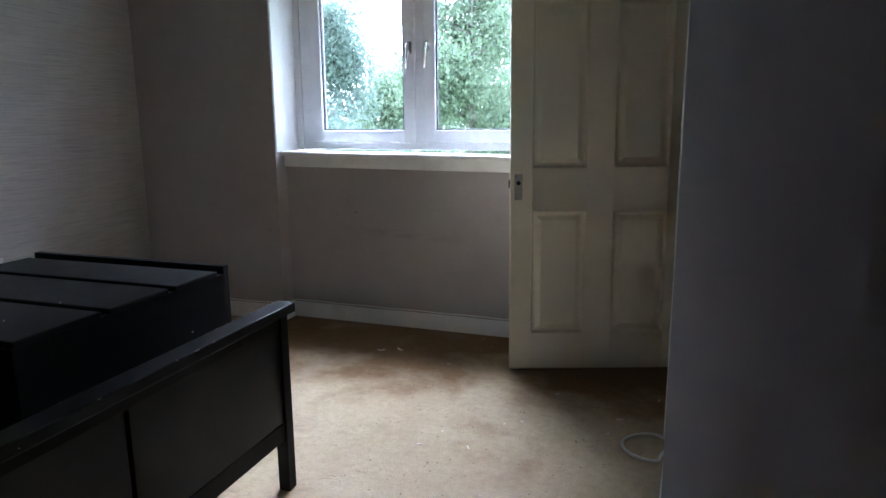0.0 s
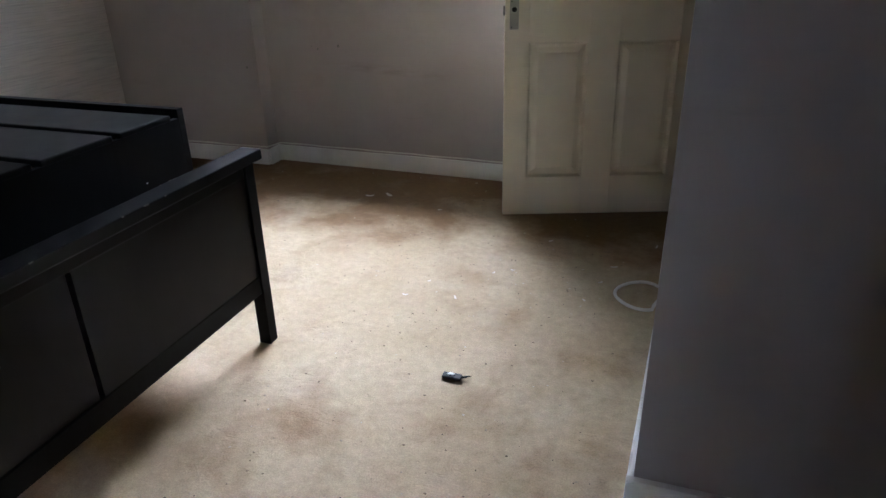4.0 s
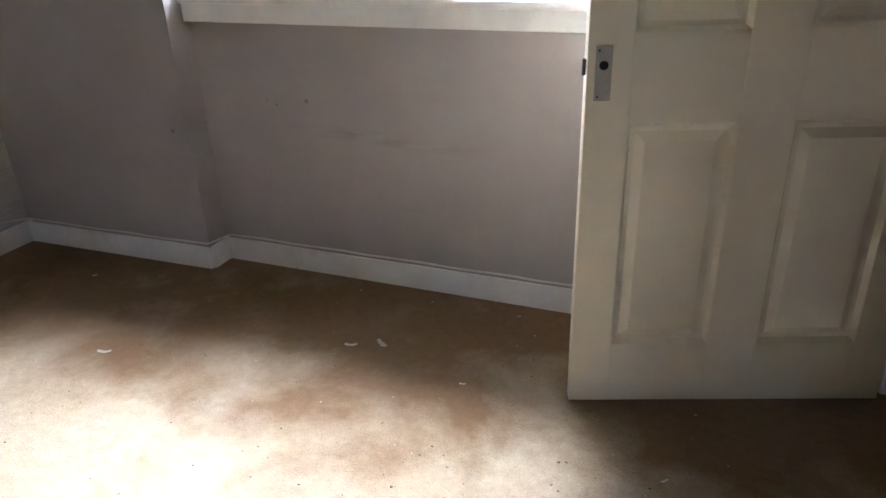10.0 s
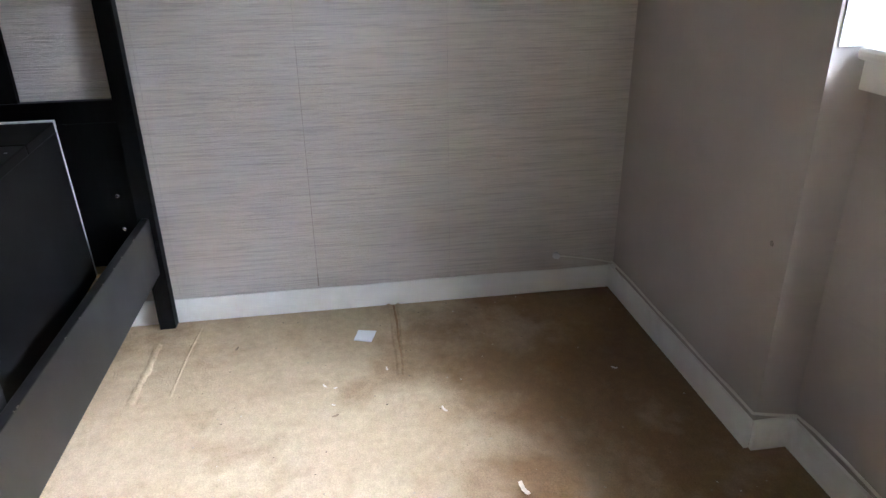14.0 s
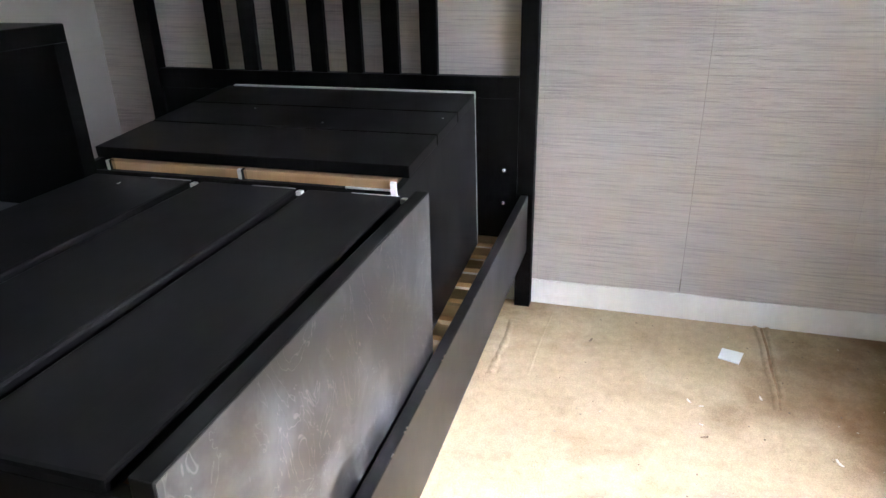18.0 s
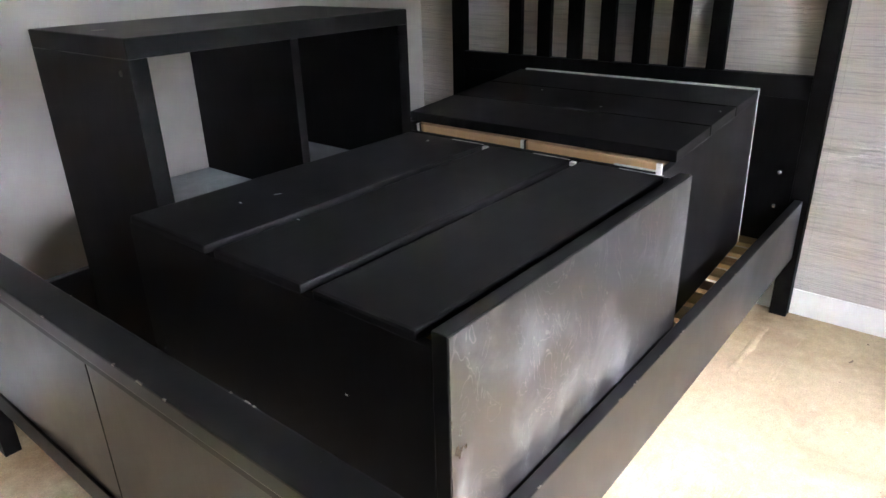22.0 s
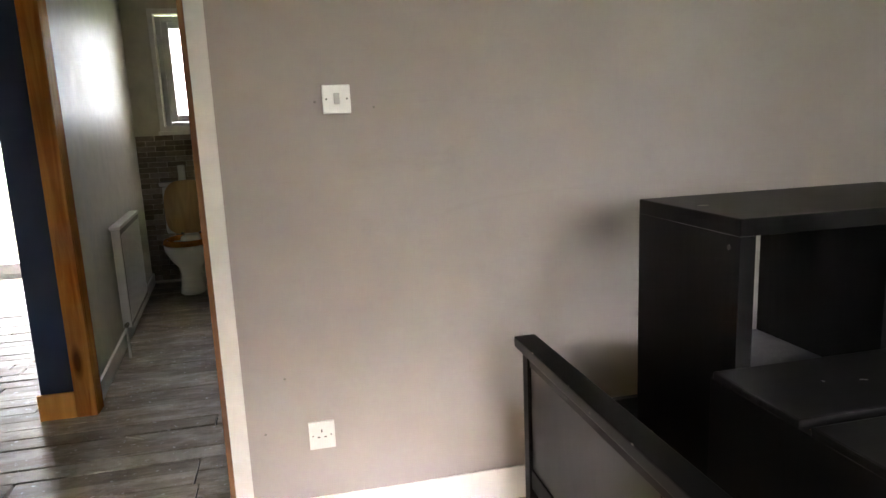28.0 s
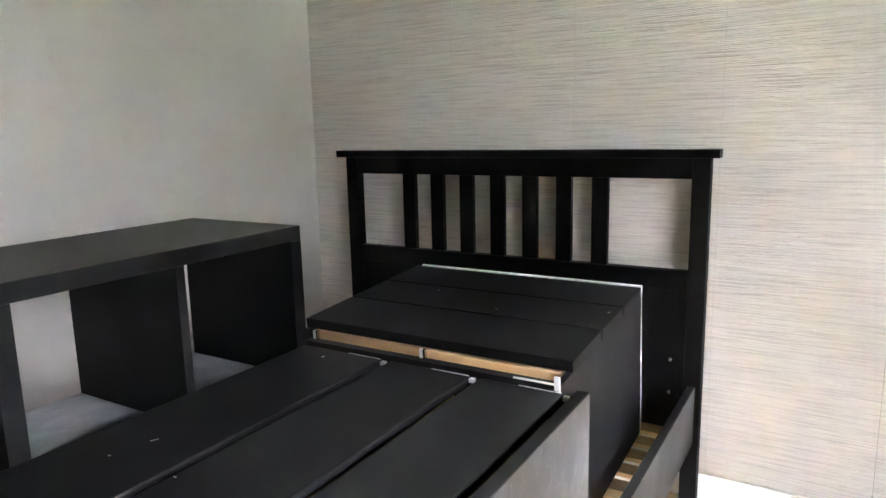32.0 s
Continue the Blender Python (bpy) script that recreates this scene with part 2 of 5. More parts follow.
def boards_mat(name="worn_floorboard", worn_amount=0.6, worn_from=0.45):
    """Grey bare boards with worn white paint."""
    k = Mat(name, (0.3, 0.3, 0.3), 0.5)
    info = k.t.nodes.new("ShaderNodeObjectInfo")
    g = k.noise(1.0, 6, 0.7, stretch=(1.6, 40, 20), warp=0.4)
    worn = k.ramp(k.noise(1.0, 8, 0.78, stretch=(3.2, 9, 3), warp=0.3), [(worn_from, grey(0)), (worn_from + 0.13, grey(1))])
    col = k.ramp(g, [(0.3, (0.20, 0.157, 0.113)), (0.7, (0.38, 0.315, 0.24))])
    col = k.mix(k.math("MULTIPLY", worn, worn_amount), col, (0.61, 0.565, 0.49))
    tone = k.ramp(info.outputs["Random"], [(0.0, (0.66, 0.64, 0.60)), (0.5, (0.95, 0.93, 0.90)), (1.0, grey(1.18))])
    col = k.mix(1.0, col, tone, "MULTIPLY")
    dirt = k.ramp(k.noise(2.6, 7, 0.7, warp=0.3), [(0.48, grey(0)), (0.68, grey(1))])
    col = k.mix(k.math("MULTIPLY", dirt, 0.5), col, (0.085, 0.066, 0.05))
    spots = k.ramp(k.noise(34, 3, 0.5), [(0.66, grey(0)), (0.70, grey(1))])
    k.color(k.mix(k.math("MULTIPLY", spots, 0.7), col, (0.75, 0.75, 0.73)))
    k.bump(g, 0.35, 0.004)
    return k.m


M_CARPET = carpet_mat()
M_PAPER = wallpaper_mat()
def taupe_mat():
    k = Mat("taupe_wall_paint", (0.40, 0.36, 0.335), 0.62)
    col = k.ramp(k.noise(1.2, 6, 0.6), [(0.3, (0.37, 0.325, 0.295)), (0.7, (0.44, 0.395, 0.366))])
    scuff = k.ramp(k.noise(1.0, 6, 0.7, stretch=(1.3, 1.3, 9), warp=0.8), [(0.60, grey(0)), (0.74, grey(1))])
    col = k.mix(k.math("MULTIPLY", scuff, 0.15), col, (0.20, 0.165, 0.14))
    col = k.mix(k.math("MULTIPLY", k.ramp(k.noise(5, 6, 0.7), [(0.55, grey(0)), (0.8, grey(1))]), 0.25), col, (0.30, 0.25, 0.21))
    # a long brown rub mark low on the window wall, slanting a little
    sep = k.t.nodes.new("ShaderNodeSeparateXYZ")
    k.link(k.where(), sep.inputs[0])
    dz = k.math("SUBTRACT", k.math("ADD", sep.outputs["Z"], k.math("MULTIPLY", sep.outputs["X"], 0.06)), 0.505)
    band = k.ramp(k.math("ABSOLUTE", dz), [(0.004, grey(1)), (0.035, grey(0))])
    dx = k.ramp(k.math("ABSOLUTE", k.math("ADD", sep.outputs["X"], 1.50)), [(0.15, grey(1)), (0.45, grey(0))])
    rub = k.ramp(k.noise(1.0, 5, 0.6, stretch=(5, 5, 22)), [(0.42, grey(0)), (0.62, grey(1))])
    north = k.math("GREATER_THAN", sep.outputs["Y"], 4.1)
    mark = k.math("MULTIPLY", k.math("MULTIPLY", band, dx), k.math("MULTIPLY", rub, north))
    col = k.mix(k.math("MULTIPLY", mark, 0.36), col, (0.19, 0.14, 0.10))
    k.color(col)
    k.bump(k.noise(90, 3), 0.07, 0.004)
    return k.m


M_TAUPE = taupe_mat()
M_SEAM = paint_mat("wallpaper_backing", (0.37, 0.325, 0.28), 0.9, 0.2, 0.2, 30)
M_CEIL = paint_mat("ceiling_paint", (0.40, 0.375, 0.33), 0.8, 0.05)
M_WHITE = paint_mat("white_gloss_paint", (0.83, 0.815, 0.775), 0.35, 0.10, 0.05, 5)
k = Mat("grimy_white_gloss", (0.83, 0.815, 0.775), 0.35)
grime = k.math("MULTIPLY", k.ramp(k.noise(3.4, 6, 0.72), [(0.55, grey(0)), (0.70, grey(1))]), 0.22)
k.color(k.mix(grime, k.ramp(k.noise(7, 4, 0.6), [(0.3, (0.79, 0.775, 0.735)), (0.7, (0.87, 0.855, 0.825))]), (0.42, 0.33, 0.22)))
k.rough(k.ramp(k.noise(7, 4), [(0.3, grey(0.28)), (0.7, grey(0.44))]))
k.bump(k.noise(55, 4), 0.10, 0.004)
M_SKIRT = k.m
M_REVEAL = paint_mat("white_reveal_paint", (0.78, 0.78, 0.77), 0.5, 0.05)
M_UPVC = paint_mat("white_upvc", (0.80, 0.81, 0.82), 0.25, 0.03, 0.01)
M_CREAM = paint_mat("cream_door_paint", (0.79, 0.695, 0.505), 0.36, 0.07, 0.04, 2.5)
M_BLACK = black_mat("black_brown_wood", 0.003, 0.42, spec=0.10)
M_RAIL = black_mat("black_brown_foil", 0.003, 0.30, spec=0.21)
M_CHEST = black_mat("black_brown_veneer", 0.004, 0.40, spec=0.17)
M_CAP = black_mat("chipped_black_cap", 0.002, 0.36, 0.0, chips=0.35, spec=0.18)
M_SIDE = black_mat("black_brown_side_foil", 0.004, 0.34, 0.004, spec=0.45)
M_SCUFF = black_mat("scuffed_black_top", 0.006, 0.27, 0.012, spec=0.7, scratches=0.9)
M_DUSTY = black_mat("dusty_black_top", 0.012, 0.45, 0.14, (1.0, 0.97, 0.78), 0.0)
# pale bluish colour is dust plus the window's sheen painted in
M_SHELF = black_mat("shelf_dust_and_sheen", 0.03, 0.34, 0.72, (0.95, 1.0, 1.05), scratches=0.8)
M_PINE = wood_mat("varnished_pine", (0.62, 0.255, 0.045), (0.33, 0.095, 0.014), 0.18, 2, 16, 1.0, 0.4)
M_PINEX = wood_mat("varnished_pine_rail", (0.52, 0.195, 0.034), (0.27, 0.078, 0.013), 0.18, 0, 16, 1.0, 0.4)
M_PINED = wood_mat("dark_pine_panel", (0.36, 0.115, 0.022), (0.16, 0.045, 0.010), 0.20, 2, 16, 0.8)
M_PALE = wood_mat("pale_pine_moulding", (0.78, 0.38, 0.09), (0.60, 0.25, 0.05), 0.22, 2, 12, 0.2, 0.4)
M_SLAT = wood_mat("beech_slat", (0.60, 0.42, 0.235), (0.44, 0.28, 0.14), 0.45, 1, 10, 0.1)
M_CHIP = wood_mat("raw_wood_edge", (0.60, 0.38, 0.20), (0.46, 0.27, 0.13), 0.6, 1, 18, 0.0)
M_RAW = wood_mat("raw_brown_jamb", (0.26, 0.13, 0.06), (0.13, 0.06, 0.03), 0.7, 2, 22, 0.2)
M_LID = wood_mat("pale_toilet_lid", (0.60, 0.40, 0.21), (0.46, 0.29, 0.14), 0.4, 2, 12, 0.1)
M_PLUG = paint_mat("grey_filler", (0.29, 0.26, 0.24), 0.9, 0.3, 0.2, 60)
M_BOARD = boards_mat()
M_NAVY = paint_mat("navy_wall_paint", (0.018, 0.032, 0.075), 0.55, 0.2)
M_WCWALL = paint_mat("wc_wall_gloss", (0.64, 0.605, 0.50), 0.45, 0.10, 0.06, 9)
M_PORCELAIN = Mat("porcelain", (0.78, 0.77, 0.73), 0.12).m
M_STEEL = Mat("brushed_chrome", (0.62, 0.61, 0.60), 0.22, 1.0).m
M_DARKMETAL = Mat("dark_metal", (0.05, 0.045, 0.04), 0.5, 0.6).m
M_HOLE = Mat("dark_hole", (0.006, 0.005, 0.004), 0.9).m
M_PLASTIC = Mat("white_plastic", (0.78, 0.78, 0.76), 0.3).m
M_CABLE = Mat("cream_cable", (0.74, 0.71, 0.65), 0.45).m
M_RUBBER = Mat("black_gasket", (0.02, 0.02, 0.02), 0.6).m
M_BARE = paint_mat("patchy_plaster", (0.33, 0.295, 0.265), 0.8, 0.5, 0.2, 5)


def glass_mat():
    m = bpy.data.materials.new("window_glass")
    m.use_nodes = True
    t = m.node_tree
    b = t.nodes["Principled BSDF"]
    b.inputs["Base Color"].default_value = (0.96, 0.99, 0.98, 1)
    b.inputs["Roughness"].default_value = 0.0
    b.inputs["Transmission Weight"].default_value = 1.0
    b.inputs["IOR"].default_value = 1.1
    return m


M_GLASS = glass_mat()


# ---- mesh helpers ----
def bm_box(bm, x0, x1, y0, y1, z0, z1, bevel=0.0, m=None):
    v = [bm.verts.new((x, y, z)) for x in (x0, x1) for y in (y0, y1) for z in (z0, z1)]
    if m is not None:
        for q in v:
            q.co = m @ q.co
    quads = ((0, 1, 3, 2), (4, 6, 7, 5), (0, 4, 5, 1), (2, 3, 7, 6), (0, 2, 6, 4), (1, 5, 7, 3))
    fs = [bm.faces.new([v[i] for i in q]) for q in quads]
    if bevel > 0:
        es = list({e for f in fs for e in f.edges})
        bmesh.ops.bevel(bm, geom=es, offset=bevel, segments=2, profile=0.6, affect="EDGES", clamp_overlap=True)
    return bm


def box(x0, x1, y0, y1, z0, z1, bevel=0.0):
    return bm_box(bmesh.new(), min(x0, x1), max(x0, x1), min(y0, y1), max(y0, y1), min(z0, z1), max(z0, z1), bevel)


def prism(points, z0, z1, bevel=0.0):
    bm = bmesh.new()
    lo = [bm.verts.new((x, y, z0)) for x, y in points]
    hi = [bm.verts.new((x, y, z1)) for x, y in points]
    n = len(points)
    bm.faces.new(lo[::-1])
    bm.faces.new(hi)
    for i in range(n):
        bm.faces.new((lo[i], lo[(i + 1) % n], hi[(i + 1) % n], hi[i]))
    if bevel:
        bmesh.ops.bevel(bm, geom=list(bm.edges), offset=bevel, segments=2, affect="EDGES", clamp_overlap=True)
    return bm


def tube(points, radius, sides=8, closed=False):
    """A round bar along points."""
    bm = bmesh.new()
    pts = [Vector(p) for p in points]
    rings = []
    side = None
    for i, p in enumerate(pts):
        a = pts[i - 1] if i else (pts[-1] if closed else pts[0])
        b = pts[(i + 1) % len(pts)] if (i + 1 < len(pts) or closed) else pts[-1]
        d = (b - a).normalized()
        if side is None:
            side = d.orthogonal().normalized()
        side = (side - d * side.dot(d)).normalized()
        up = d.cross(side)
        r = radius[i] if isinstance(radius, (list, tuple)) else radius
        rings.append([bm.verts.new(p + r * (math.cos(2 * math.pi * k / sides) * side + math.sin(2 * math.pi * k / sides) * up)) for k in range(sides)])
    pairs = list(zip(rings, rings[1:])) + ([(rings[-1], rings[0])] if closed else [])
    for q, w in pairs:
        for k in range(sides):
            f = bm.faces.new((q[k], q[(k + 1) % sides], w[(k + 1) % sides], w[k]))
            f.smooth = True
    if not closed:
        bm.faces.new(rings[0][::-1])
        bm.faces.new(rings[-1])
    return bm


def lathe(profile, segs=24, m=None, sx=1.0, sy=1.0):
    """A body turned round z from (radius, height) pairs; sx, sy squeeze it."""
    bm = bmesh.new()
    rings = []
    for r, z in profile:
        ring = []
        for k in range(segs):
            a = 2 * math.pi * k / segs
            p = Vector((r * sx * math.cos(a), r * sy * math.sin(a), z))
            ring.append(bm.verts.new(m @ p if m else p))
        rings.append(ring)
    for q, w in zip(rings, rings[1:]):
        for k in range(segs):
            f = bm.faces.new((q[k], q[(k + 1) % segs], w[(k + 1) % segs], w[k]))
            f.smooth = True
    bm.faces.new(rings[0][::-1])
    bm.faces.new(rings[-1])
    return bm


def link_mesh(name, bm, material):
    bmesh.ops.recalc_face_normals(bm, faces=bm.faces)
    me = bpy.data.meshes.new(name)
    bm.to_mesh(me)
    bm.free()
    me.materials.append(material)
    return new(name, me)


def part(name, bm, material, parent, label=""):
    ob = link_mesh(name, bm, material)
    ob.parent = parent
    ob.matrix_parent_inverse = parent.matrix_basis.inverted()
    if label:
        tagged(ob, label)
    return ob


def thing(name, at, label, category, group="", kind="", turn=0.0):
    """An empty at the base of a thing; its parts are given in world places."""
    ob = new(name)
    ob.empty_display_size = 0.1
    ob.matrix_basis = pose(*at)
    return tagged(ob, label, category, group, kind)


def solid(name, bm, material, label, category, kind="", group=""):
    return tagged(link_mesh(name, bm, material), label, category, group, kind)


# ---- plan, in metres: west wall x -3.35, south wall y 0.50, north wall y 4.09 ----
WX, SY, NY, RY, CEIL = -3.35, 0.50, 4.09, 4.212, 2.50
REC0, REC1 = -2.30, -0.60        # window recess
DOOR0, DOOR1 = -0.214, 0.640     # doorway in the south wall
HALLY = -0.83                    # far side of the hall
STRUCT = "structure"

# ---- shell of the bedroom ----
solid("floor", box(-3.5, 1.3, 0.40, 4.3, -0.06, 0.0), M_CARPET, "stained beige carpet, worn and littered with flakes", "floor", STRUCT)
solid("ceiling", box(-3.5, 1.3, 0.38, 4.72, CEIL, CEIL + 0.1), M_CEIL, "plain dull beige ceiling", "ceiling", STRUCT)
# unseen block over the house, added to keep sun off the back garden
solid("roof", box(-3.5, 3.7, -4.95, 4.70, 2.62, 4.9), M_CEIL, "plain unseen mass added above to shade the back garden", "roof", STRUCT)
ww_ = solid("wall_west", box(WX - 0.15, WX - 0.0015, 0.35, 4.7, -0.06, CEIL), M_TAUPE, "wall with grey-taupe ribbed wallpaper", "wall", STRUCT)
for y0 in (0.50, 0.74, 1.27, 1.80, 2.33, 2.86, 3.39, 3.92):
    y1 = {0.50: 0.74, 3.92: NY}.get(y0, y0 + 0.53)
    part("wallpaper_strip", box(WX - 0.0015, WX, y0 + 0.0005, y1 - 0.0005, 0.0, CEIL, 0.0003), M_PAPER, ww_)
seam_shadow = box(WX - 0.0004, WX + 0.0003, 2.8590, 2.8608, 0.10, 1.02)
part("open_seam", seam_shadow, M_SEAM, ww_, "darker gap where two strips of wallpaper part")
part("tear", box(WX - 0.0004, WX + 0.0004, 2.8575, 2.8622, 0.098, 0.150), M_SEAM, ww_, "small tear at the foot of the wallpaper")
# south wall with the doorway
sw = bmesh.new()
bm_box(sw, WX, DOOR0, SY - 0.12, SY, -0.06, CEIL)
bm_box(sw, DOOR1, 1.3, SY - 0.12, SY, -0.06, CEIL)
bm_box(sw, DOOR0, DOOR1, SY - 0.12, SY, 2.03, CEIL)
solid("wall_south", sw, M_TAUPE, "taupe painted wall beside the doorway", "wall", STRUCT)
# north wall: piers, the thin wall below the window, the lintel
nw = bmesh.new()
bm_box(nw, WX, REC0, NY, 4.70, -0.06, CEIL)
bm_box(nw, REC1, 1.3, NY, 4.70, -0.06, CEIL)
bm_box(nw, REC0, REC1, 4.30, 4.70, 2.28, CEIL)
solid("wall_north", nw, M_TAUPE, "taupe painted window wall with a shallow recess", "wall", STRUCT)
solid("wall_below_window", prism([(REC0, RY), (REC1, 4.174), (REC1, 4.70), (REC0, 4.70)], -0.06, 1.045), M_TAUPE, "taupe painted wall below the window", "wall", STRUCT)
rv = bmesh.new()
bm_box(rv, REC0, REC0 + 0.006, 4.10, 4.40, 1.10, 2.28)
bm_box(rv, REC0 + 0.006, REC0 + 0.049, 4.362, 4.44, 1.106, 2.272, 0.004)
bm_box(rv, REC1 - 0.006, REC1, 4.10, 4.40, 1.10, 2.28)
bm_box(rv, REC0 + 0.006, REC1 - 0.006, 4.302, 4.40, 2.272, 2.28)
solid("window_reveal", rv, M_REVEAL, "white painted window reveal", "trim", STRUCT)
# the block of wall that juts out beside the entrance, and the walls that close the cupboard and the entrance corner
solid("wall_block", prism([(0.097, 1.862), (1.3, 1.862), (1.3, 2.970), (0.133, 2.970)], -0.06, CEIL, 0.006), M_TAUPE, "taupe painted wall corner jutting into the room", "wall", STRUCT)
solid("wall_east", box(1.0, 1.12, SY, 1.862, -0.06, CEIL), M_TAUPE, "taupe wall behind the open door", "wall", STRUCT)
solid("wall_cupboard_back", box(1.0, 1.12, 2.970, NY, -0.06, CEIL), M_TAUPE, "unlit back wall of the cupboard", "wall", STRUCT)
hd = bmesh.new()
bm_box(hd, 0.200, 0.30, 2.970, NY, 2.06, CEIL)
bm_box(hd, 0.200, 0.268, 4.010, NY, -0.06, 2.06)
solid("wall_cupboard_front", hd, M_TAUPE, "wall over the cupboard opening", "wall", STRUCT)


def skirting(name, x0, y0, x1, y1, h=0.118, t=0.014):
    """A skirting board whose front runs from one point to the other, with the room on its left."""
    d = Vector((x1 - x0, y1 - y0, 0))
    n = Vector((d.y, -d.x, 0)).normalized()
    bm = bmesh.new()
    prof = [(0, 0), (t, 0), (t, h - 0.006), (t - 0.006, h), (0, h)]
    a = Vector((x0, y0, 0))
    rings = []
    steps = max(2, int(d.length / 0.25))
    for i in range(steps + 1):
        p = a + d * (i / steps)
        wob = 0.0015 * math.sin(i * 2.3)
        rings.append([bm.verts.new(p - n * (q - t) + Vector((0, 0, z + (wob if z > 0.01 else 0)))) for q, z in prof])
    for q, w in zip(rings, rings[1:]):
        for k in range(5):
            bm.faces.new((q[k], w[k], w[(k + 1) % 5], q[(k + 1) % 5]))
    bm.faces.new(rings[0])
    bm.faces.new(rings[-1][::-1])
    return solid(name, bm, M_SKIRT, "chipped white gloss skirting board", "skirting board", STRUCT)


skirting("baseboard_west", -3.336, SY, -3.336, NY, 0.100)
skirting("baseboard_north_pier", -3.336, 4.076, REC0 + 0.014, 4.076, 0.100)
skirting("baseboard_recess_side", REC0 + 0.014, 4.0765, REC0 + 0.014, 4.198, 0.100)
skirting("baseboard_recess", REC0 + 0.014, 4.198, REC1, 4.160, 0.099, 0.016)
skirting("baseboard_south", -0.272, 0.514, -3.33, 0.514, 0.125)
skirting("baseboard_block_south", 1.0, 1.838, 0.080, 1.838, 0.107, 0.024)
skirting("baseboard_block_west", 0.080, 1.8385, 0.118, 2.965, 0.107)

# ---- window ----
win = thing("window_1", (-1.45, 4.40, 1.13), "white plastic casement window with two handles", "window", "", STRUCT)
WY0, WY1, WZ0, WZ1 = 4.37, 4.44, 1.106, 2.27
WXL, WXR, MID = REC0 + 0.050, REC1 - 0.008, -1.42


def frame_ring(x0, x1, z0, z1, w, y0, y1, bevel=0.006, wb=None):
    bm = bmesh.new()
    wb = w if wb is None else wb
    bm_box(bm, x0, x0 + w, y0, y1, z0, z1, bevel)
    bm_box(bm, x1 - w, x1, y0, y1, z0, z1, bevel)
    bm_box(bm, x0 + w - 0.001, x1 - w + 0.001, y0, y1, z0, z0 + wb, bevel)
    bm_box(bm, x0 + w - 0.001, x1 - w + 0.001, y0, y1, z1 - w, z1, bevel)
    return bm


part("window_frame", frame_ring(WXL, WXR, WZ0, WZ1, 0.075, WY0, WY1, 0.006, 0.045), M_UPVC, win)
part("mullion", box(MID - 0.03, MID + 0.03, WY0 + 0.002, WY1 - 0.002, WZ0 + 0.044, WZ1 - 0.044, 0.004), M_UPVC, win)
for a, b in ((WXL + 0.076, MID - 0.028), (MID + 0.028, WXR - 0.076)):
    sash = part("sash", frame_ring(a, b, WZ0 + 0.046, WZ1 - 0.076, 0.078, WY0 - 0.018, WY0 + 0.045, 0.008), M_UPVC, win)
    part("gasket", frame_ring(a + 0.079, b - 0.079, WZ0 + 0.125, WZ1 - 0.155, 0.007, WY0 - 0.004, WY0 + 0.02, 0.0), M_RUBBER, sash)
    pane = part("pane", box(a + 0.076, b - 0.076, WY0 + 0.005, WY0 + 0.009, WZ0 + 0.122, WZ1 - 0.152), M_GLASS, sash)
    pane.visible_shadow = False
for sx in (-1, 1):
    hx = MID + sx * 0.058
    h = part("handle", box(hx - 0.014, hx + 0.014, WY0 - 0.030, WY0 - 0.018, 1.695, 1.765, 0.004), M_STEEL, win, "chrome lever handle")
    part("lever", tube([(hx, WY0 - 0.03, 1.75), (hx, WY0 - 0.056, 1.748), (hx - 0.003, WY0 - 0.058, 1.725), (hx - 0.010, WY0 - 0.056, 1.605)], [0.010, 0.010, 0.010, 0.007], 10), M_STEEL, h)
    part("neck", tube([(hx, WY0 - 0.03, 1.725), (hx, WY0 - 0.052, 1.725)], 0.009, 10), M_STEEL, h)
sill = bmesh.new()
bm_box(sill, REC0 + 0.012, REC1 - 0.012, 4.142, 4.372, 1.072, 1.102, 0.011)
bm_box(sill, REC0 + 0.016, REC1 - 0.016, 4.162, 4.20, 1.006, 1.080, 0.004)
sill.transform(Matrix.Translation((REC0, 0, 1.1)) @ Matrix.Rotation(radians(0.6), 4, "Y") @ Matrix.Translation((-REC0, 0, -1.1)))  # it slopes a little
solid("window_sill", sill, M_WHITE, "white painted wooden window sill", "window sill", STRUCT)

# ---- outside: ground, trees ----
k = Mat("grass_ground", (0.09, 0.14, 0.05), 0.9)
k.color(k.ramp(k.noise(0.6, 6), [(0.3, (0.05, 0.09, 0.03)), (0.7, (0.15, 0.19, 0.08))]))
solid("ground", box(-400, 400, 4.71, 900, -3.3, -3.2), k.m, "grass beyond the window", "ground", STRUCT)


def leaf_mat(name, a, b):
    """Thin leaves that let light through."""
    q = Mat(name, a, 0.6)
    g = q.t.nodes.new("ShaderNodeNewGeometry")
    col = q.ramp(g.outputs["Random Per Island"], [(0.0, a), (1.0, b)])
    q.color(col)
    tr = q.t.nodes.new("ShaderNodeBsdfTranslucent")
    q.link(col, tr.inputs["Color"])
    mx = q.t.nodes.new("ShaderNodeMixShader")
    mx.inputs[0].default_value = 0.55
    q.link(q.b.outputs[0], mx.inputs[1])
    q.link(tr.outputs[0], mx.inputs[2])
    q.link(mx.outputs[0], q.t.nodes["Material Output"].inputs["Surface"])
    return q.m


M_LEAF1 = leaf_mat("leaf_green", (0.085, 0.13, 0.075), (0.16, 0.20, 0.12))
M_LEAF2 = leaf_mat("leaf_greyish", (0.085, 0.125, 0.10), (0.15, 0.19, 0.155))
M_BARK = paint_mat("bark", (0.16, 0.14, 0.12), 0.9, 0.4, 0.4, 9)


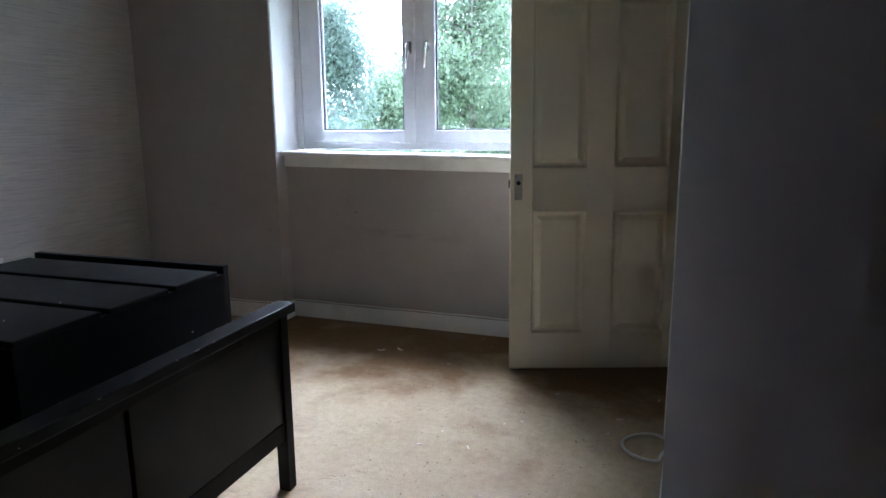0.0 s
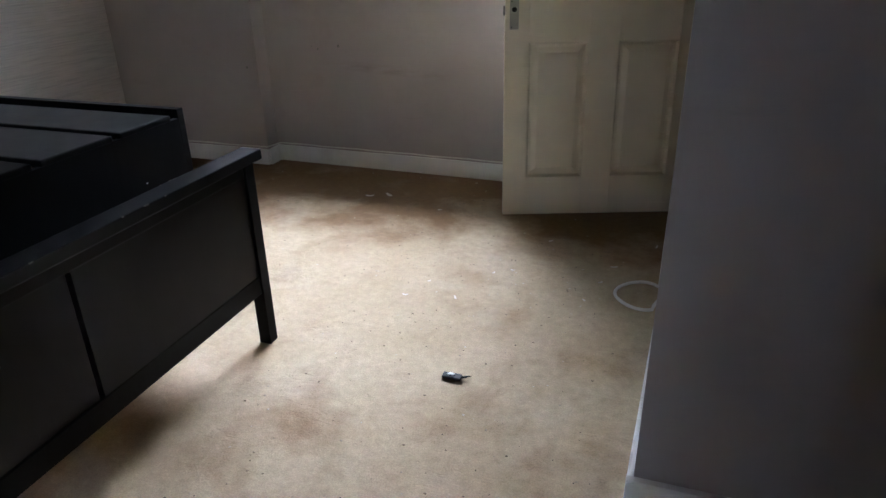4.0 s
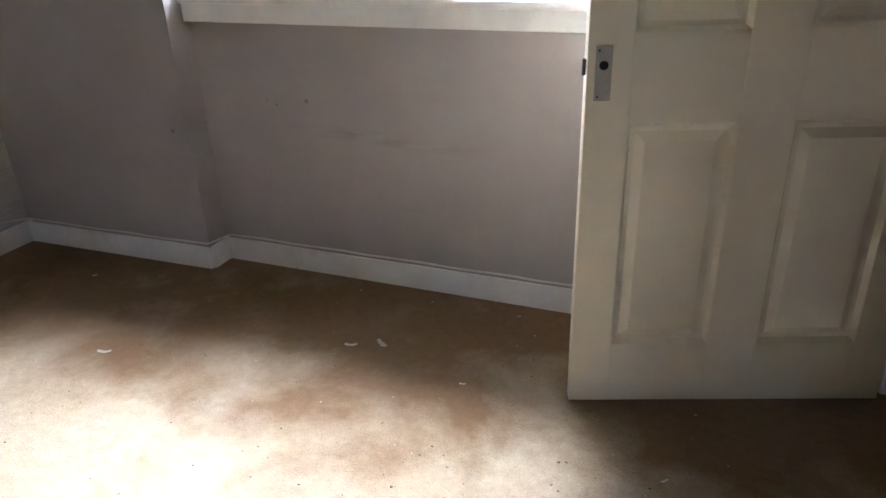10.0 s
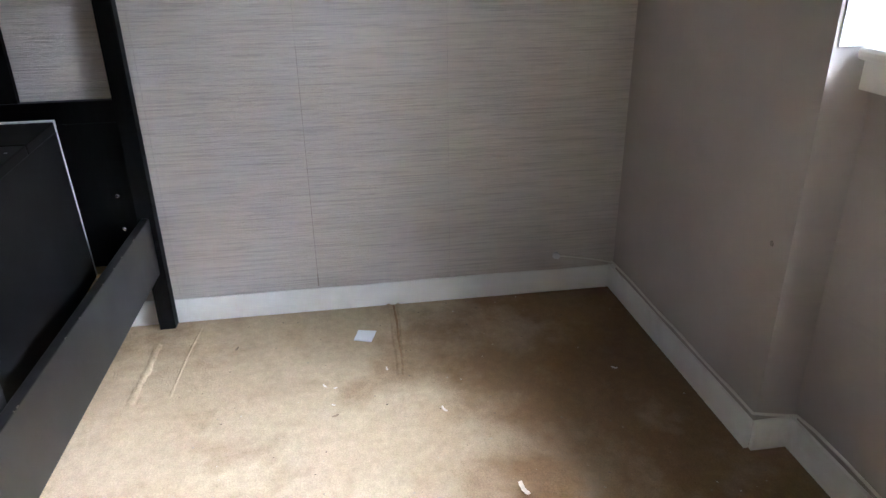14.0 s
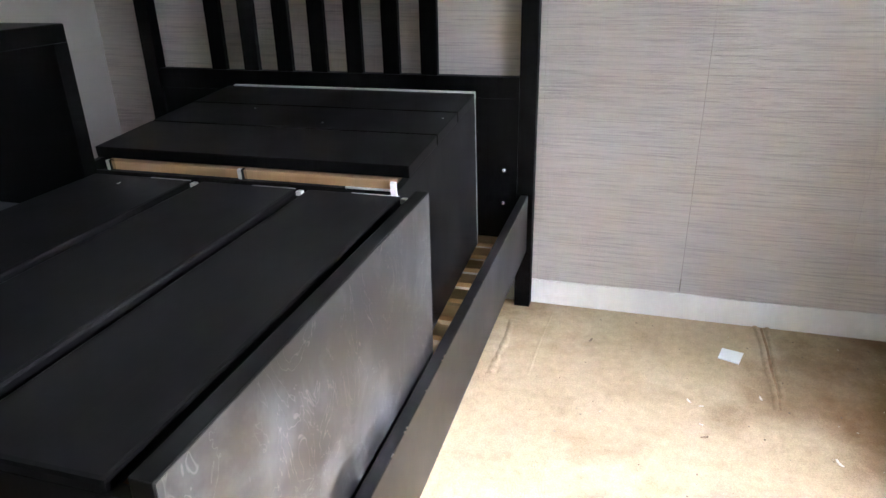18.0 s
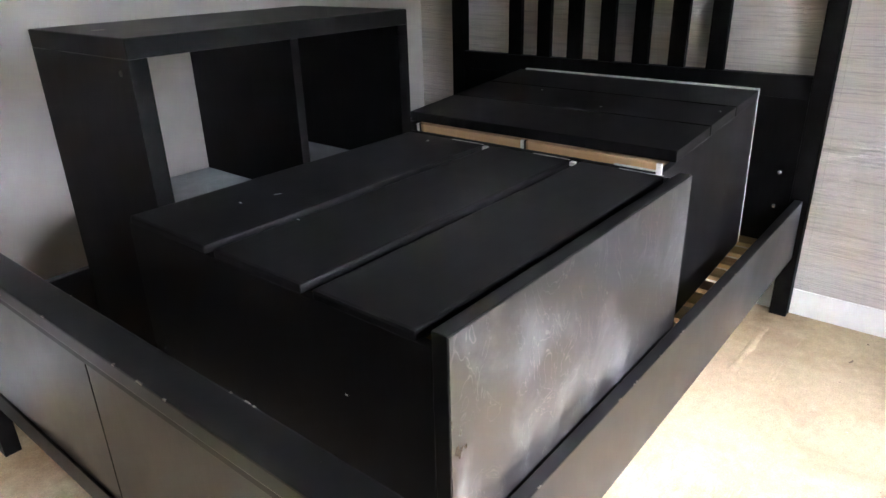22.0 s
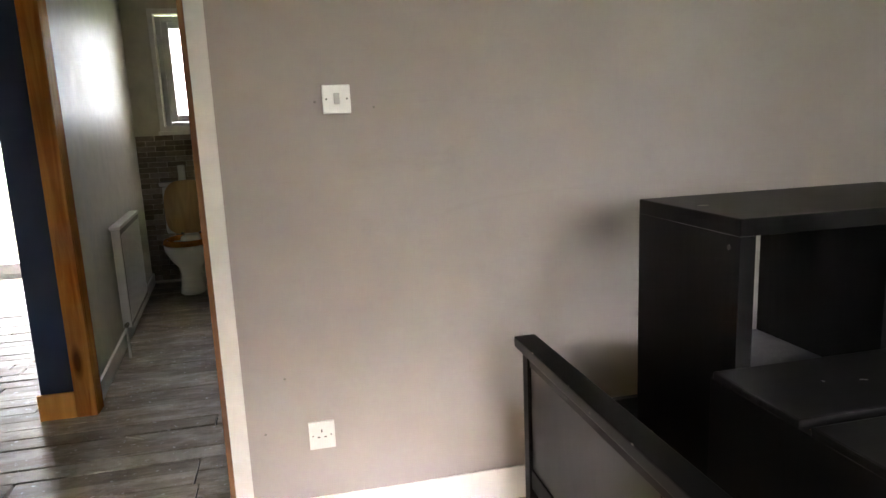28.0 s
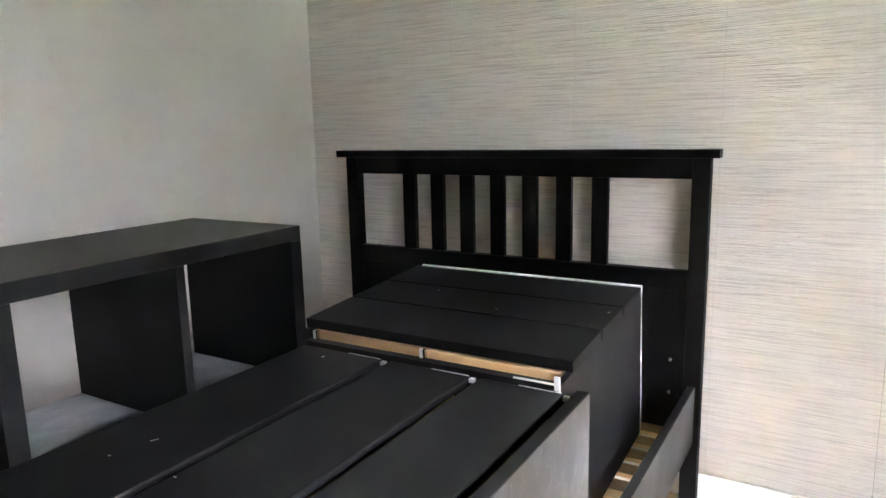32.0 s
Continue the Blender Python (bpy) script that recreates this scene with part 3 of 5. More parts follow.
def tree(x, y, h, spread, leaf, seed, count, low=0.25, size=0.07):
    rnd = random.Random(seed)
    z0 = -3.2
    t = thing("tree", (x, y, z0), "leafy broadleaf tree outside, seen or added to screen the sky", "tree", "trees outside")
    trunk = tube([(x, y, z0), (x + 0.1, y, z0 + h * 0.3), (x - 0.05, y + 0.1, z0 + h * 0.6), (x + 0.1, y, z0 + h * 0.95)], [0.22, 0.17, 0.10, 0.03], 9)
    part("trunk", trunk, M_BARK, t)
    tips = []
    for i in range(20):
        f = low + (0.90 - low) * rnd.random()
        a = rnd.uniform(0, 6.283)
        r = spread * (1.1 - f) * rnd.uniform(0.6, 1.1) + 0.3
        p0 = Vector((x, y, z0 + h * f))
        p2 = p0 + Vector((r * math.cos(a), r * math.sin(a), rnd.uniform(0.2, 0.9) * r * 0.7))
        p1 = (p0 + p2) / 2 + Vector((0, 0, rnd.uniform(-0.1, 0.25)))
        q = tube([p0, p1, p2], [0.06, 0.04, 0.012], 5)
        part("limb", q, M_BARK, t)
        tips += [p1, p2, p2, (p1 + p2) / 2]
    verts, faces = [], []
    for i in range(count):
        c = rnd.choice(tips) + Vector([rnd.gauss(0, 0.42) for _ in range(3)])
        s = size * rnd.uniform(0.6, 1.4)
        e = Euler([rnd.uniform(0, 6.28) for _ in range(3)]).to_matrix()
        n = len(verts)
        verts += [c + e @ Vector(p) * s for p in ((-1, 0, 0), (0, -0.55, 0.12), (1, 0, 0), (0, 0.55, 0.12))]
        faces.append((n, n + 1, n + 2, n + 3))
    me = bpy.data.meshes.new("crown")
    me.from_pydata(verts, [], faces)
    me.materials.append(leaf)
    ob = new("crown", me)
    ob.parent = t
    ob.matrix_parent_inverse = t.matrix_basis.inverted()


tree(-10.9, 20.6, 8.4, 2.3, M_LEAF2, 3, 30000, 0.25, 0.058)
tree(-10.6, 24.6, 6.2, 2.4, M_LEAF1, 5, 20000, 0.25, 0.058)
tree(-5.2, 18.4, 8.6, 2.4, M_LEAF1, 8, 34000, 0.25, 0.058)
# crown stands above the view, added to narrow the sky seen by the walls
tree(-7.2, 20.0, 13.6, 4.6, M_LEAF1, 23, 16000, 0.58)
tree(-8.6, 33.0, 8.4, 4.0, M_LEAF1, 19, 12000)
# next six stand out of view, added to screen low sky light
tree(-1.9, 19.0, 6.8, 2.6, M_LEAF1, 11, 9000)
tree(1.4, 20.0, 13.6, 4.2, M_LEAF2, 13, 18000)
tree(5.4, 20.0, 13.4, 4.2, M_LEAF1, 29, 16000)
tree(8.8, 9.4, 11.6, 4.4, M_LEAF1, 41, 16000)
tree(13.6, 10.0, 13.6, 4.6, M_LEAF2, 43, 14000)
tree(10.2, 19.0, 13.0, 4.4, M_LEAF2, 31, 16000)
tree(-15.4, 24.0, 13.5, 4.4, M_LEAF1, 9, 14000)
tree(-11.5, 36.0, 6.4, 3.6, M_LEAF2, 17, 6000)

# ---- cream cupboard door ----
M_PLATE = paint_mat("tarnished_lock_plate", (0.42, 0.38, 0.30), 0.42, 0.2, 0.1, 30)
HX, HYD = 0.177, 3.929
dw, dh, dt = 0.895, 1.98, 0.040
cd = thing("cupboard_door", (HX, HYD, 0.0), "cream painted four-panel door standing open, handle missing", "door")


def panel_door(parent, w, h, t, rows, cols, stile, mat_body, mat_pan, mould=None, inset=0.010, z0=0.012, mat_rail=None):
    """A panelled door built along +x from the hinge at the origin, thickness to both sides of y = 0."""
    zs = [z0] + [v for r in rows for v in r] + [z0 + h]
    xs = [0.0] + [v for c in cols for v in c] + [w]
    for i in range(0, len(xs), 2):
        part("stile", box(xs[i], xs[i + 1], -t / 2, t / 2, z0, z0 + h, 0.003), mat_body, parent)
    for i in range(0, len(zs), 2):
        for c0, c1 in cols:
            part("rail", box(c0 - 0.0005, c1 + 0.0005, -t / 2 + 0.0006, t / 2 - 0.0006, zs[i], zs[i + 1], 0.002), mat_rail or mat_body, parent)
    for r0, r1 in rows:
        for c0, c1 in cols:
            bm = bmesh.new()
            for sgn in (-1, 1):
                y_out, y_in = sgn * (t / 2 - 0.001), sgn * (t / 2 - inset)
                y_f = sgn * (t / 2 - 0.003)
                loops = []
                for d, y in ((0.0, y_out), (0.010, y_in), (0.022, y_in), (0.046, y_f)):
                    loops.append([bm.verts.new(p) for p in ((c0 + d, y, r0 + d), (c1 - d, y, r0 + d), (c1 - d, y, r1 - d), (c0 + d, y, r1 - d))])
                for q, s in zip(loops, loops[1:]):
                    for n in range(4):
                        bm.faces.new((q[n], q[(n + 1) % 4], s[(n + 1) % 4], s[n]))
                bm.faces.new(loops[-1])
            pan = part("panel", bm, mat_pan, parent)
            if mould:
                for sgn in (-1, 1):
                    y0, y1 = sgn * (t / 2 - inset), sgn * (t / 2 + 0.004)
                    for a0, a1, b0, b1 in ((c0, c0 + 0.022, r0, r1), (c1 - 0.022, c1, r0, r1), (c0 + 0.022, c1 - 0.022, r0, r0 + 0.022), (c0 + 0.022, c1 - 0.022, r1 - 0.022, r1)):
                        part("moulding", box(a0, a1, y0, y1, b0, b1, 0.005), mould, pan)


# the door is built closed along +x and swung open round its hinge
cd.matrix_basis = Matrix.Identity(4)
panel_door(cd, dw, dh, dt, [(0.205, 0.84), (1.06, 1.86)], [(0.105, 0.375), (0.515, 0.785)], 0.1, M_CREAM, M_CREAM, None, 0.017)
for sgn in (-1, 1):
    pl = part("lock_plate", box(dw - 0.060, dw - 0.020, sgn * dt / 2, sgn * (dt / 2 + 0.003), 0.90, 1.03, 0.001), M_PLATE, cd, "plain painted lock plate with an empty hole")
    part("spindle_hole", lathe([(0.011, 0), (0.011, 0.004)], 16, Matrix.Translation((dw - 0.040, sgn * (dt / 2 + 0.0001), 0.985)) @ Matrix.Rotation(radians(-90 * sgn), 4, "X")), M_HOLE, pl)
    for dz in (0.91, 1.02):
        part("screw", lathe([(0.003, 0), (0.002, 0.001)], 8, Matrix.Translation((dw - 0.028, sgn * (dt / 2 + 0.003), dz)) @ Matrix.Rotation(radians(-90 * sgn), 4, "X")), M_DARKMETAL, pl)
part("latch", box(dw, dw + 0.008, -0.008, 0.008, 0.96, 1.0, 0.002), M_DARKMETAL, cd, "small latch bolt")
for hz in (0.22, 1.72):
    part("hinge", box(-0.006, 0.002, -0.03, 0.0, hz, hz + 0.1, 0.001), M_DARKMETAL, cd, "dark steel butt hinge")
cd.matrix_basis = pose(HX, HYD, 0, 0, 0, 180 + 18.3) @ pose(0, 0, 0, 1.4, 0.2, 0)  # it hangs a little out of true
jm = thing("cupboard_door_frame", (0.25, 3.95, 0), "white painted door lining of the cupboard", "door frame", "", STRUCT)
part("jamb", box(0.200, 0.268, 3.955, 4.009, 0, 2.06, 0.003), M_WHITE, jm)
part("jamb", box(0.193, 0.31, 2.972, 2.990, 0, 2.06, 0.003), M_WHITE, jm)
part("head", box(0.196, 0.31, 2.990, 3.950, 2.02, 2.06, 0.003), M_WHITE, jm)
for hz in (0.22, 1.72):
    part("hinge_leaf", box(0.1975, 0.201, 3.956, 3.973, hz, hz + 0.10, 0.001), M_DARKMETAL, jm, "rusty steel hinge leaf")
part("screw_hole", lathe([(0.004, 0), (0.004, 0.001)], 10, pose(0.1995, 3.985, 0.27, 0, -90, 0)), M_DARKMETAL, jm)

# ---- pine entrance door, open into the room ----
pdoor = thing("pine_door", (0, 0, 0), "varnished knotty pine door with raised panels, standing open", "door")
panel_door(pdoor, 0.84, 1.98, 0.036, [(0.17, 0.86), (1.0, 1.86)], [(0.105, 0.370), (0.470, 0.735)], 0.1, M_PINE, M_PINED, M_PALE, 0.014, 0.01, M_PINEX)
for sgn in (-1, 1):
    kb = lathe([(0.026, 0.0), (0.026, 0.006), (0.010, 0.010), (0.009, 0.028), (0.022, 0.036), (0.028, 0.050), (0.024, 0.062), (0.010, 0.068)], 24, Matrix.Translation((0.805, sgn * 0.018, 0.910)) @ Matrix.Rotation(radians(-90 * sgn), 4, "X"))
    part("door_knob", kb, M_STEEL, pdoor, "round brushed chrome door knob")
for hz in (0.2, 1.7):
    part("hinge", box(-0.004, 0.002, 0.0, 0.024, hz, hz + 0.09, 0.001), M_STEEL, pdoor)
pdoor.matrix_basis = pose(0.596, 0.530, 0.0, 0, 0, 99.0)

# ---- doorway trim ----
def rough_strip(x0, x1, y0, y1, h):
    """A lumpy low strip with a ragged edge."""
    r = random.Random(31)
    bm = bmesh.new()
    rows = []
    n = 34
    for i in range(n + 1):
        x = x0 + (x1 - x0) * i / n
        a, b = y0 + r.uniform(0, 0.003), y1 + r.uniform(-0.004, 0.002)
        z = h * r.uniform(0.92, 1.08)
        rows.append([bm.verts.new(p) for p in ((x, a, -0.02), (x, a, z * 0.6), (x, a + 0.012, z), (x, b - 0.015, z * 0.9), (x, b, z * 0.3), (x, b, -0.02))])
    for q, s in zip(rows, rows[1:]):
        for k_ in range(6):
            bm.faces.new((q[k_], s[k_], s[(k_ + 1) % 6], q[(k_ + 1) % 6]))
    bm.faces.new(rows[0])
    bm.faces.new(rows[-1][::-1])
    return bm


M_SPLASH = boards_mat("paint_splashed_threshold", 1.0, 0.27)
dfr = thing("door_1", (0.17, 0.45, 0), "raw brown door lining with a white strip of wall beside it", "door frame", "", STRUCT)
part("jamb_lining", box(DOOR0, DOOR0 + 0.018, 0.375, 0.506, 0, 2.03, 0.003), M_RAW, dfr)
part("jamb_lining", box(DOOR1 - 0.012, DOOR1, 0.375, 0.506, 0, 2.03, 0.003), M_RAW, dfr)
part("head_lining", box(DOOR0 + 0.018, DOOR1 - 0.012, 0.375, 0.506, 2.018, 2.03, 0.003), M_RAW, dfr)
part("white_strip", box(-0.271, DOOR0, SY, 0.507, 0, 2.09, 0.002), M_WHITE, dfr, "bare white painted strip where the architrave was")
part("threshold", rough_strip(DOOR0 + 0.018, DOOR1 - 0.012, 0.376, 0.432, 0.014), M_SPLASH, dfr, "paint-splashed wooden threshold")

# ---- bed ----
M_BARECHIP = paint_mat("bare_chip", (0.20, 0.18, 0.155), 0.7, 0.3, 0.1, 90)
bed = thing("bed_frame", (-2.2, 1.49, 0), "black-brown wooden double bed frame with slatted headboard, chipped edges", "bed")
BY0, BY1 = 0.718, 2.308
FX0, FX1, FY0, FY1 = -1.194, -1.150, 0.745, 2.302
for y in (FY0 + 0.012, FY1 - 0.050):
    part("foot_post", box(FX0, FX1, y, y + 0.045, 0, 0.65, 0.003), M_BLACK, bed)
part("foot_cap", box(FX0 - 0.02, FX1 + 0.008, FY0 - 0.045, FY1 + 0.036, 0.648, 0.682, 0.004), M_CAP, bed)
part("foot_rail", box(FX0 + 0.004, FX1 - 0.006, FY0 + 0.057, FY1 - 0.050, 0.200, 0.266, 0.003), M_BLACK, bed)
part("foot_rail", box(FX0 + 0.004, FX1 - 0.006, FY0 + 0.057, FY1 - 0.050, 0.612, 0.649, 0.003), M_BLACK, bed)
part("foot_panel", box(FX0 + 0.010, FX1 - 0.012, FY0 + 0.056, 1.560, 0.262, 0.615, 0.002), M_RAIL, bed)
part("foot_panel", box(FX0 + 0.010, FX1 - 0.009, 1.572, FY1 - 0.049, 0.262, 0.615, 0.002), M_RAIL, bed)
part("groove_back", box(FX0 + 0.011, FX1 - 0.030, 1.5605, 1.5715, 0.267, 0.611), M_HOLE, bed)
rc = random.Random(6)
for i in range(11):
    yy, ln, wd = rc.uniform(FY0 - 0.03, FY1 + 0.02), rc.uniform(0.003, 0.013), rc.uniform(0.0015, 0.004)
    side = FX1 + 0.0083 if i % 3 else FX0 - 0.0203 + wd
    part("chip", box(side - wd, side, yy, yy + ln, 0.6795, 0.6823), M_BARECHIP, bed)
for i in range(16):
    xx, ln = rc.uniform(-3.1, -1.3), rc.uniform(0.003, 0.012)
    part("chip", box(xx, xx + ln, BY1 - 0.0155, BY1 - 0.0127, 0.4535, 0.4553), M_BARECHIP, bed)
for i in range(7):
    xx, ln = FX0 - 0.016 + i * 0.009, rc.uniform(0.003, 0.008)
    part("chip", box(xx, xx + ln, FY0 - 0.0453, FY0 - 0.0453 + rc.uniform(0.003, 0.010), 0.6796, 0.6824), M_BARECHIP, bed)
HB0, HB1 = -3.325, -3.275
for y in (BY0 + 0.03, BY1 - 0.055):
    part("head_post", box(HB0, HB1, y, y + 0.06, 0, 1.274, 0.004), M_BLACK, bed)
part("head_cap", box(HB0 - 0.004, HB1 + 0.008, BY0 - 0.02, BY1 + 0.034, 1.272, 1.302, 0.004), M_BLACK, bed)
part("head_rail", box(HB0 + 0.006, HB1 - 0.006, BY0 + 0.09, BY1 - 0.055, 1.200, 1.273, 0.003), M_BLACK, bed)
part("head_rail", box(HB0 + 0.006, HB1 - 0.006, BY0 + 0.09, BY1 - 0.055, 0.80, 0.874, 0.003), M_BLACK, bed)
part("head_panel", box(HB0 + 0.014, HB1 - 0.014, BY0 + 0.09, BY1 - 0.055, 0.25, 0.80, 0.002), M_BLACK, bed)
for i in range(7):
    yc = 1.078 + i * 0.1415
    part("head_slat", box(HB0 + 0.012, HB1 - 0.012, yc - 0.031, yc + 0.031, 0.873, 1.201, 0.003), M_BLACK, bed)
for i, zz in enumerate((0.54, 0.415)):
    part("bolt", lathe([(0.008, 0), (0.008, 0.003), (0.004, 0.005)], 12, pose(HB1 - 0.015, 2.202, zz, 0, 90, 0)), M_STEEL, bed)
for y0, y1 in ((BY1 - 0.040, BY1 - 0.013), (BY0 + 0.045, BY0 + 0.072)):
    part("side_rail", box(HB1, FX0, y0, y1, 0.235, 0.455, 0.003), M_SIDE, bed)
part("slat_support", box(HB1, FX0, BY1 - 0.085, BY1 - 0.046, 0.255, 0.275, 0.002), M_SLAT, bed)
part("slat_support", box(HB1, FX0, BY0 + 0.073, BY0 + 0.11, 0.255, 0.275, 0.002), M_SLAT, bed)
for i in range(18):
    xs = -3.22 + i * 0.1125
    part("bed_slat", box(xs - 0.034, xs + 0.034, BY0 + 0.08, BY1 - 0.055, 0.276, 0.292, 0.003), M_SLAT, bed)

# ---- chest of drawers lying on its back on the slats, drawers upward ----
ch = thing("chest_of_drawers", (-1.82, 1.82, 0.292), "black-brown three-drawer chest lying on its back on the bed", "chest of drawers", "chests on the bed")
X0, X1, Y0, Y1, ZB, ZT = -2.200, -1.350, 1.440, 2.259, 0.292, 0.819
part("top_board", box(X0, X1, Y1 - 0.028, Y1, ZB, ZT, 0.002), M_CHEST, ch)
part("top_face", box(X0 + 0.002, X1 - 0.002, Y1, Y1 + 0.0012, ZB + 0.002, ZT - 0.003), M_SCUFF, ch, "scuffed and scratched foil face")
part("side_board", box(X0, X0 + 0.018, Y0, Y1 - 0.028, ZB, ZT - 0.028, 0.001), M_CHEST, ch)
part("side_board", box(X1 - 0.018, X1, Y0, Y1 - 0.028, ZB, ZT - 0.028, 0.001), M_CHEST, ch)
part("base_board", box(X0 + 0.018, X1 - 0.018, Y0, Y0 + 0.018, ZB, ZT - 0.03, 0.001), M_CHEST, ch)
part("back_board", box(X0 + 0.018, X1 - 0.018, Y0 + 0.018, Y1 - 0.028, ZB, ZB + 0.006), M_CHEST, ch)
for a, b in ((1.444, 1.707), (1.732, 1.967), (1.992, 2.202)):
    dr = part("drawer_front", box(X0 + 0.004, X1 - 0.001, a, b, ZT - 0.034, ZT - 0.012, 0.006), M_CHEST, ch)
    part("drawer_box", box(X0 + 0.05, X1 - 0.05, a + 0.02, b - 0.02, ZB + 0.02, ZT - 0.031), M_CHIP, dr)
    part("front_edge", box(X0 + 0.004, X0 + 0.018, b + 0.002, b + 0.015, ZT - 0.024, ZT - 0.015, 0.001), M_PLASTIC, dr, "white unfinished board edge")
    part("end_edge", box(X0 + 0.001, X0 + 0.0035, b - 0.11, b - 0.006, ZT - 0.027, ZT - 0.0135), M_PLASTIC, dr, "white unfinished board edge")
for x, y, ln, turn in ((-1.610, 1.585, 0.016, 65), (-1.528, 1.566, 0.006, 20), (-1.535, 1.742, 0.008, 0), (-2.140, 1.557, 0.008, 80)):
    bm = box(-0.0015, 0.0015, -ln / 2, ln / 2, ZT - 0.0121, ZT - 0.0114)
    bm.transform(pose(x, y, 0, 0, 0, turn))
    part("scratch", bm, M_PLASTIC, ch, "short pale scratch")
part("scratch", box(X1 + 0.0002, X1 + 0.0008, 2.05, 2.056, 0.64, 0.643), M_PLASTIC, ch, "short pale scratch")

# ---- second chest, standing at the head of the bed, tilted ----
c2 = thing("chest_of_drawers", (0, 0, 0), "black-brown chest lying by the headboard, raw wood edge showing", "chest of drawers", "chests on the bed")
L, W, H = 0.82, 0.877, 0.53
part("side_board", box(0, L, W - 0.018, W, 0, H - 0.03, 0.001), M_CHEST, c2)
part("side_board", box(0, L, 0, 0.018, 0, H - 0.03, 0.001), M_CHEST, c2)
part("end_board", box(0, 0.018, 0.018, W - 0.018, 0, H - 0.03, 0.001), M_CHEST, c2)
part("white_edge", box(-0.014, -0.001, 0.02, W, H - 0.02, H + 0.003, 0.001), M_PLASTIC, c2, "white unfinished panel edge")
part("white_edge", box(-0.010, -0.001, W - 0.012, W, 0.0, H - 0.02, 0.001), M_PLASTIC, c2, "white unfinished panel edge")
for a, b in ((0.0, 0.206), (0.211, 0.414), (0.419, 0.652)):
    part("drawer_front", box(a, b, 0, W, H - 0.03, H, 0.003), M_CHEST, c2)
part("raw_rail", box(0.62, 0.656, 0.03, W - 0.03, H - 0.062, H - 0.036, 0.002), M_CHIP, c2, "raw wood drawer rail")
part("dark_rail", box(0.657, 0.752, 0.0, W, H - 0.10, H - 0.058, 0.002), M_CHEST, c2)
for y in (0.035, W / 2 - 0.01):
    cl = part("drawer_clip", box(0.655, 0.666, y, y + 0.009, H - 0.058, H - 0.032, 0.001), M_PLASTIC, c2, "white plastic drawer clip")
    part("clip_tab", box(0.656, 0.668, y + 0.013, y + 0.020, H - 0.058, H - 0.030, 0.001), M_STEEL, cl)
part("corner_block", box(0.7545, 0.763, W - 0.006, W + 0.008, H - 0.045, H + 0.004, 0.002), M_PLASTIC, c2, "white plastic corner bracket")
part("front_strip", box(0.7525, 0.7585, 0.0, W - 0.0065, H - 0.10, H - 0.020, 0.001), M_CHEST, c2)
part("strip_edge", box(0.7528, 0.7582, W - 0.115, W - 0.0065, H - 0.0197, H - 0.0165), M_PLASTIC, c2, "white unfinished strip edge")
for x, y in ((0.25, 0.245), (0.27, W - 0.03), (0.36, 0.52)):
    part("scratch", box(x, x + 0.003, y, y + 0.008, H - 0.0004, H + 0.0005), M_PLASTIC, c2, "short pale scratch")
part("cam_slot", box(0.205, 0.212, W - 0.025, W + 0.0006, H - 0.022, H + 0.0008), M_HOLE, c2)
part("floor_board", box(0.018, 0.752, 0.018, W - 0.018, 0.0, 0.008), M_CHEST, c2)
c2.matrix_basis = pose(-3.074, 1.277, 0.333, 0, 4.3, 0)

# ---- cube shelf unit standing on the bed ----
M_FADED = paint_mat("faded_paint_spot", (0.26, 0.26, 0.22), 0.6, 0.3, 0.05, 60)
sh = thing("cube_shelf", (-1.85, 1.16, 0.292), "dark brown open cube shelf unit, dusty on top", "shelf unit")
SX0, SX1, SY0, SY1, SZ0, SZ1 = -2.221, -1.421, 0.991, 1.427, 0.292, 1.138
t5 = 0.040
part("top", box(SX0, SX1, SY0, SY1, SZ1 - t5, SZ1 - 0.001, 0.002), M_BLACK, sh)
part("top_face", box(SX0 + 0.002, SX1 - 0.002, SY0 + 0.002, SY1 - 0.002, SZ1 - 0.001, SZ1), M_DUSTY, sh, "dusty olive-grey top face")
part("bottom", box(SX0, SX1, SY0, SY1, SZ0, SZ0 + t5, 0.002), M_BLACK, sh)
part("side", box(SX0, SX0 + t5, SY0, SY1, SZ0 + t5, SZ1 - t5, 0.001), M_BLACK, sh)
part("side", box(SX1 - t5, SX1, SY0, SY1, SZ0 + t5, SZ1 - t5, 0.001), M_BLACK, sh)
part("divider", box(-1.837, -1.813, SY0, SY1 - 0.001, SZ0 + t5, SZ1 - t5, 0.001), M_BLACK, sh)
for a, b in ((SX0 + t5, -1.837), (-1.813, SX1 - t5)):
    part("shelf", box(a, b, SY0, SY1 - 0.001, 0.700, 0.718, 0.001), M_SHELF, sh, "shelf board with pale dust smears and painted window sheen")
part("paint_mark", lathe([(0.016, 0), (0.014, 0.0004)], 18, Matrix.Translation((-1.483, 1.196, SZ1 + 0.0002)), 1.0, 0.7), M_FADED, sh, "pale round paint mark")
part("screw_cap", lathe([(0.006, 0), (0.005, 0.002)], 12, pose(SX1 + 0.0003, 1.39, 1.07, 0, 90, 0)), M_DARKMETAL, sh)

# ---- socket and switch on the south wall ----
sk = thing("wall_socket", (-0.513, SY, 0.34), "white single electric wall socket", "socket")
part("plate", box(-0.557, -0.470, SY, SY + 0.009, 0.294, 0.393, 0.003), M_PLASTIC, sk)
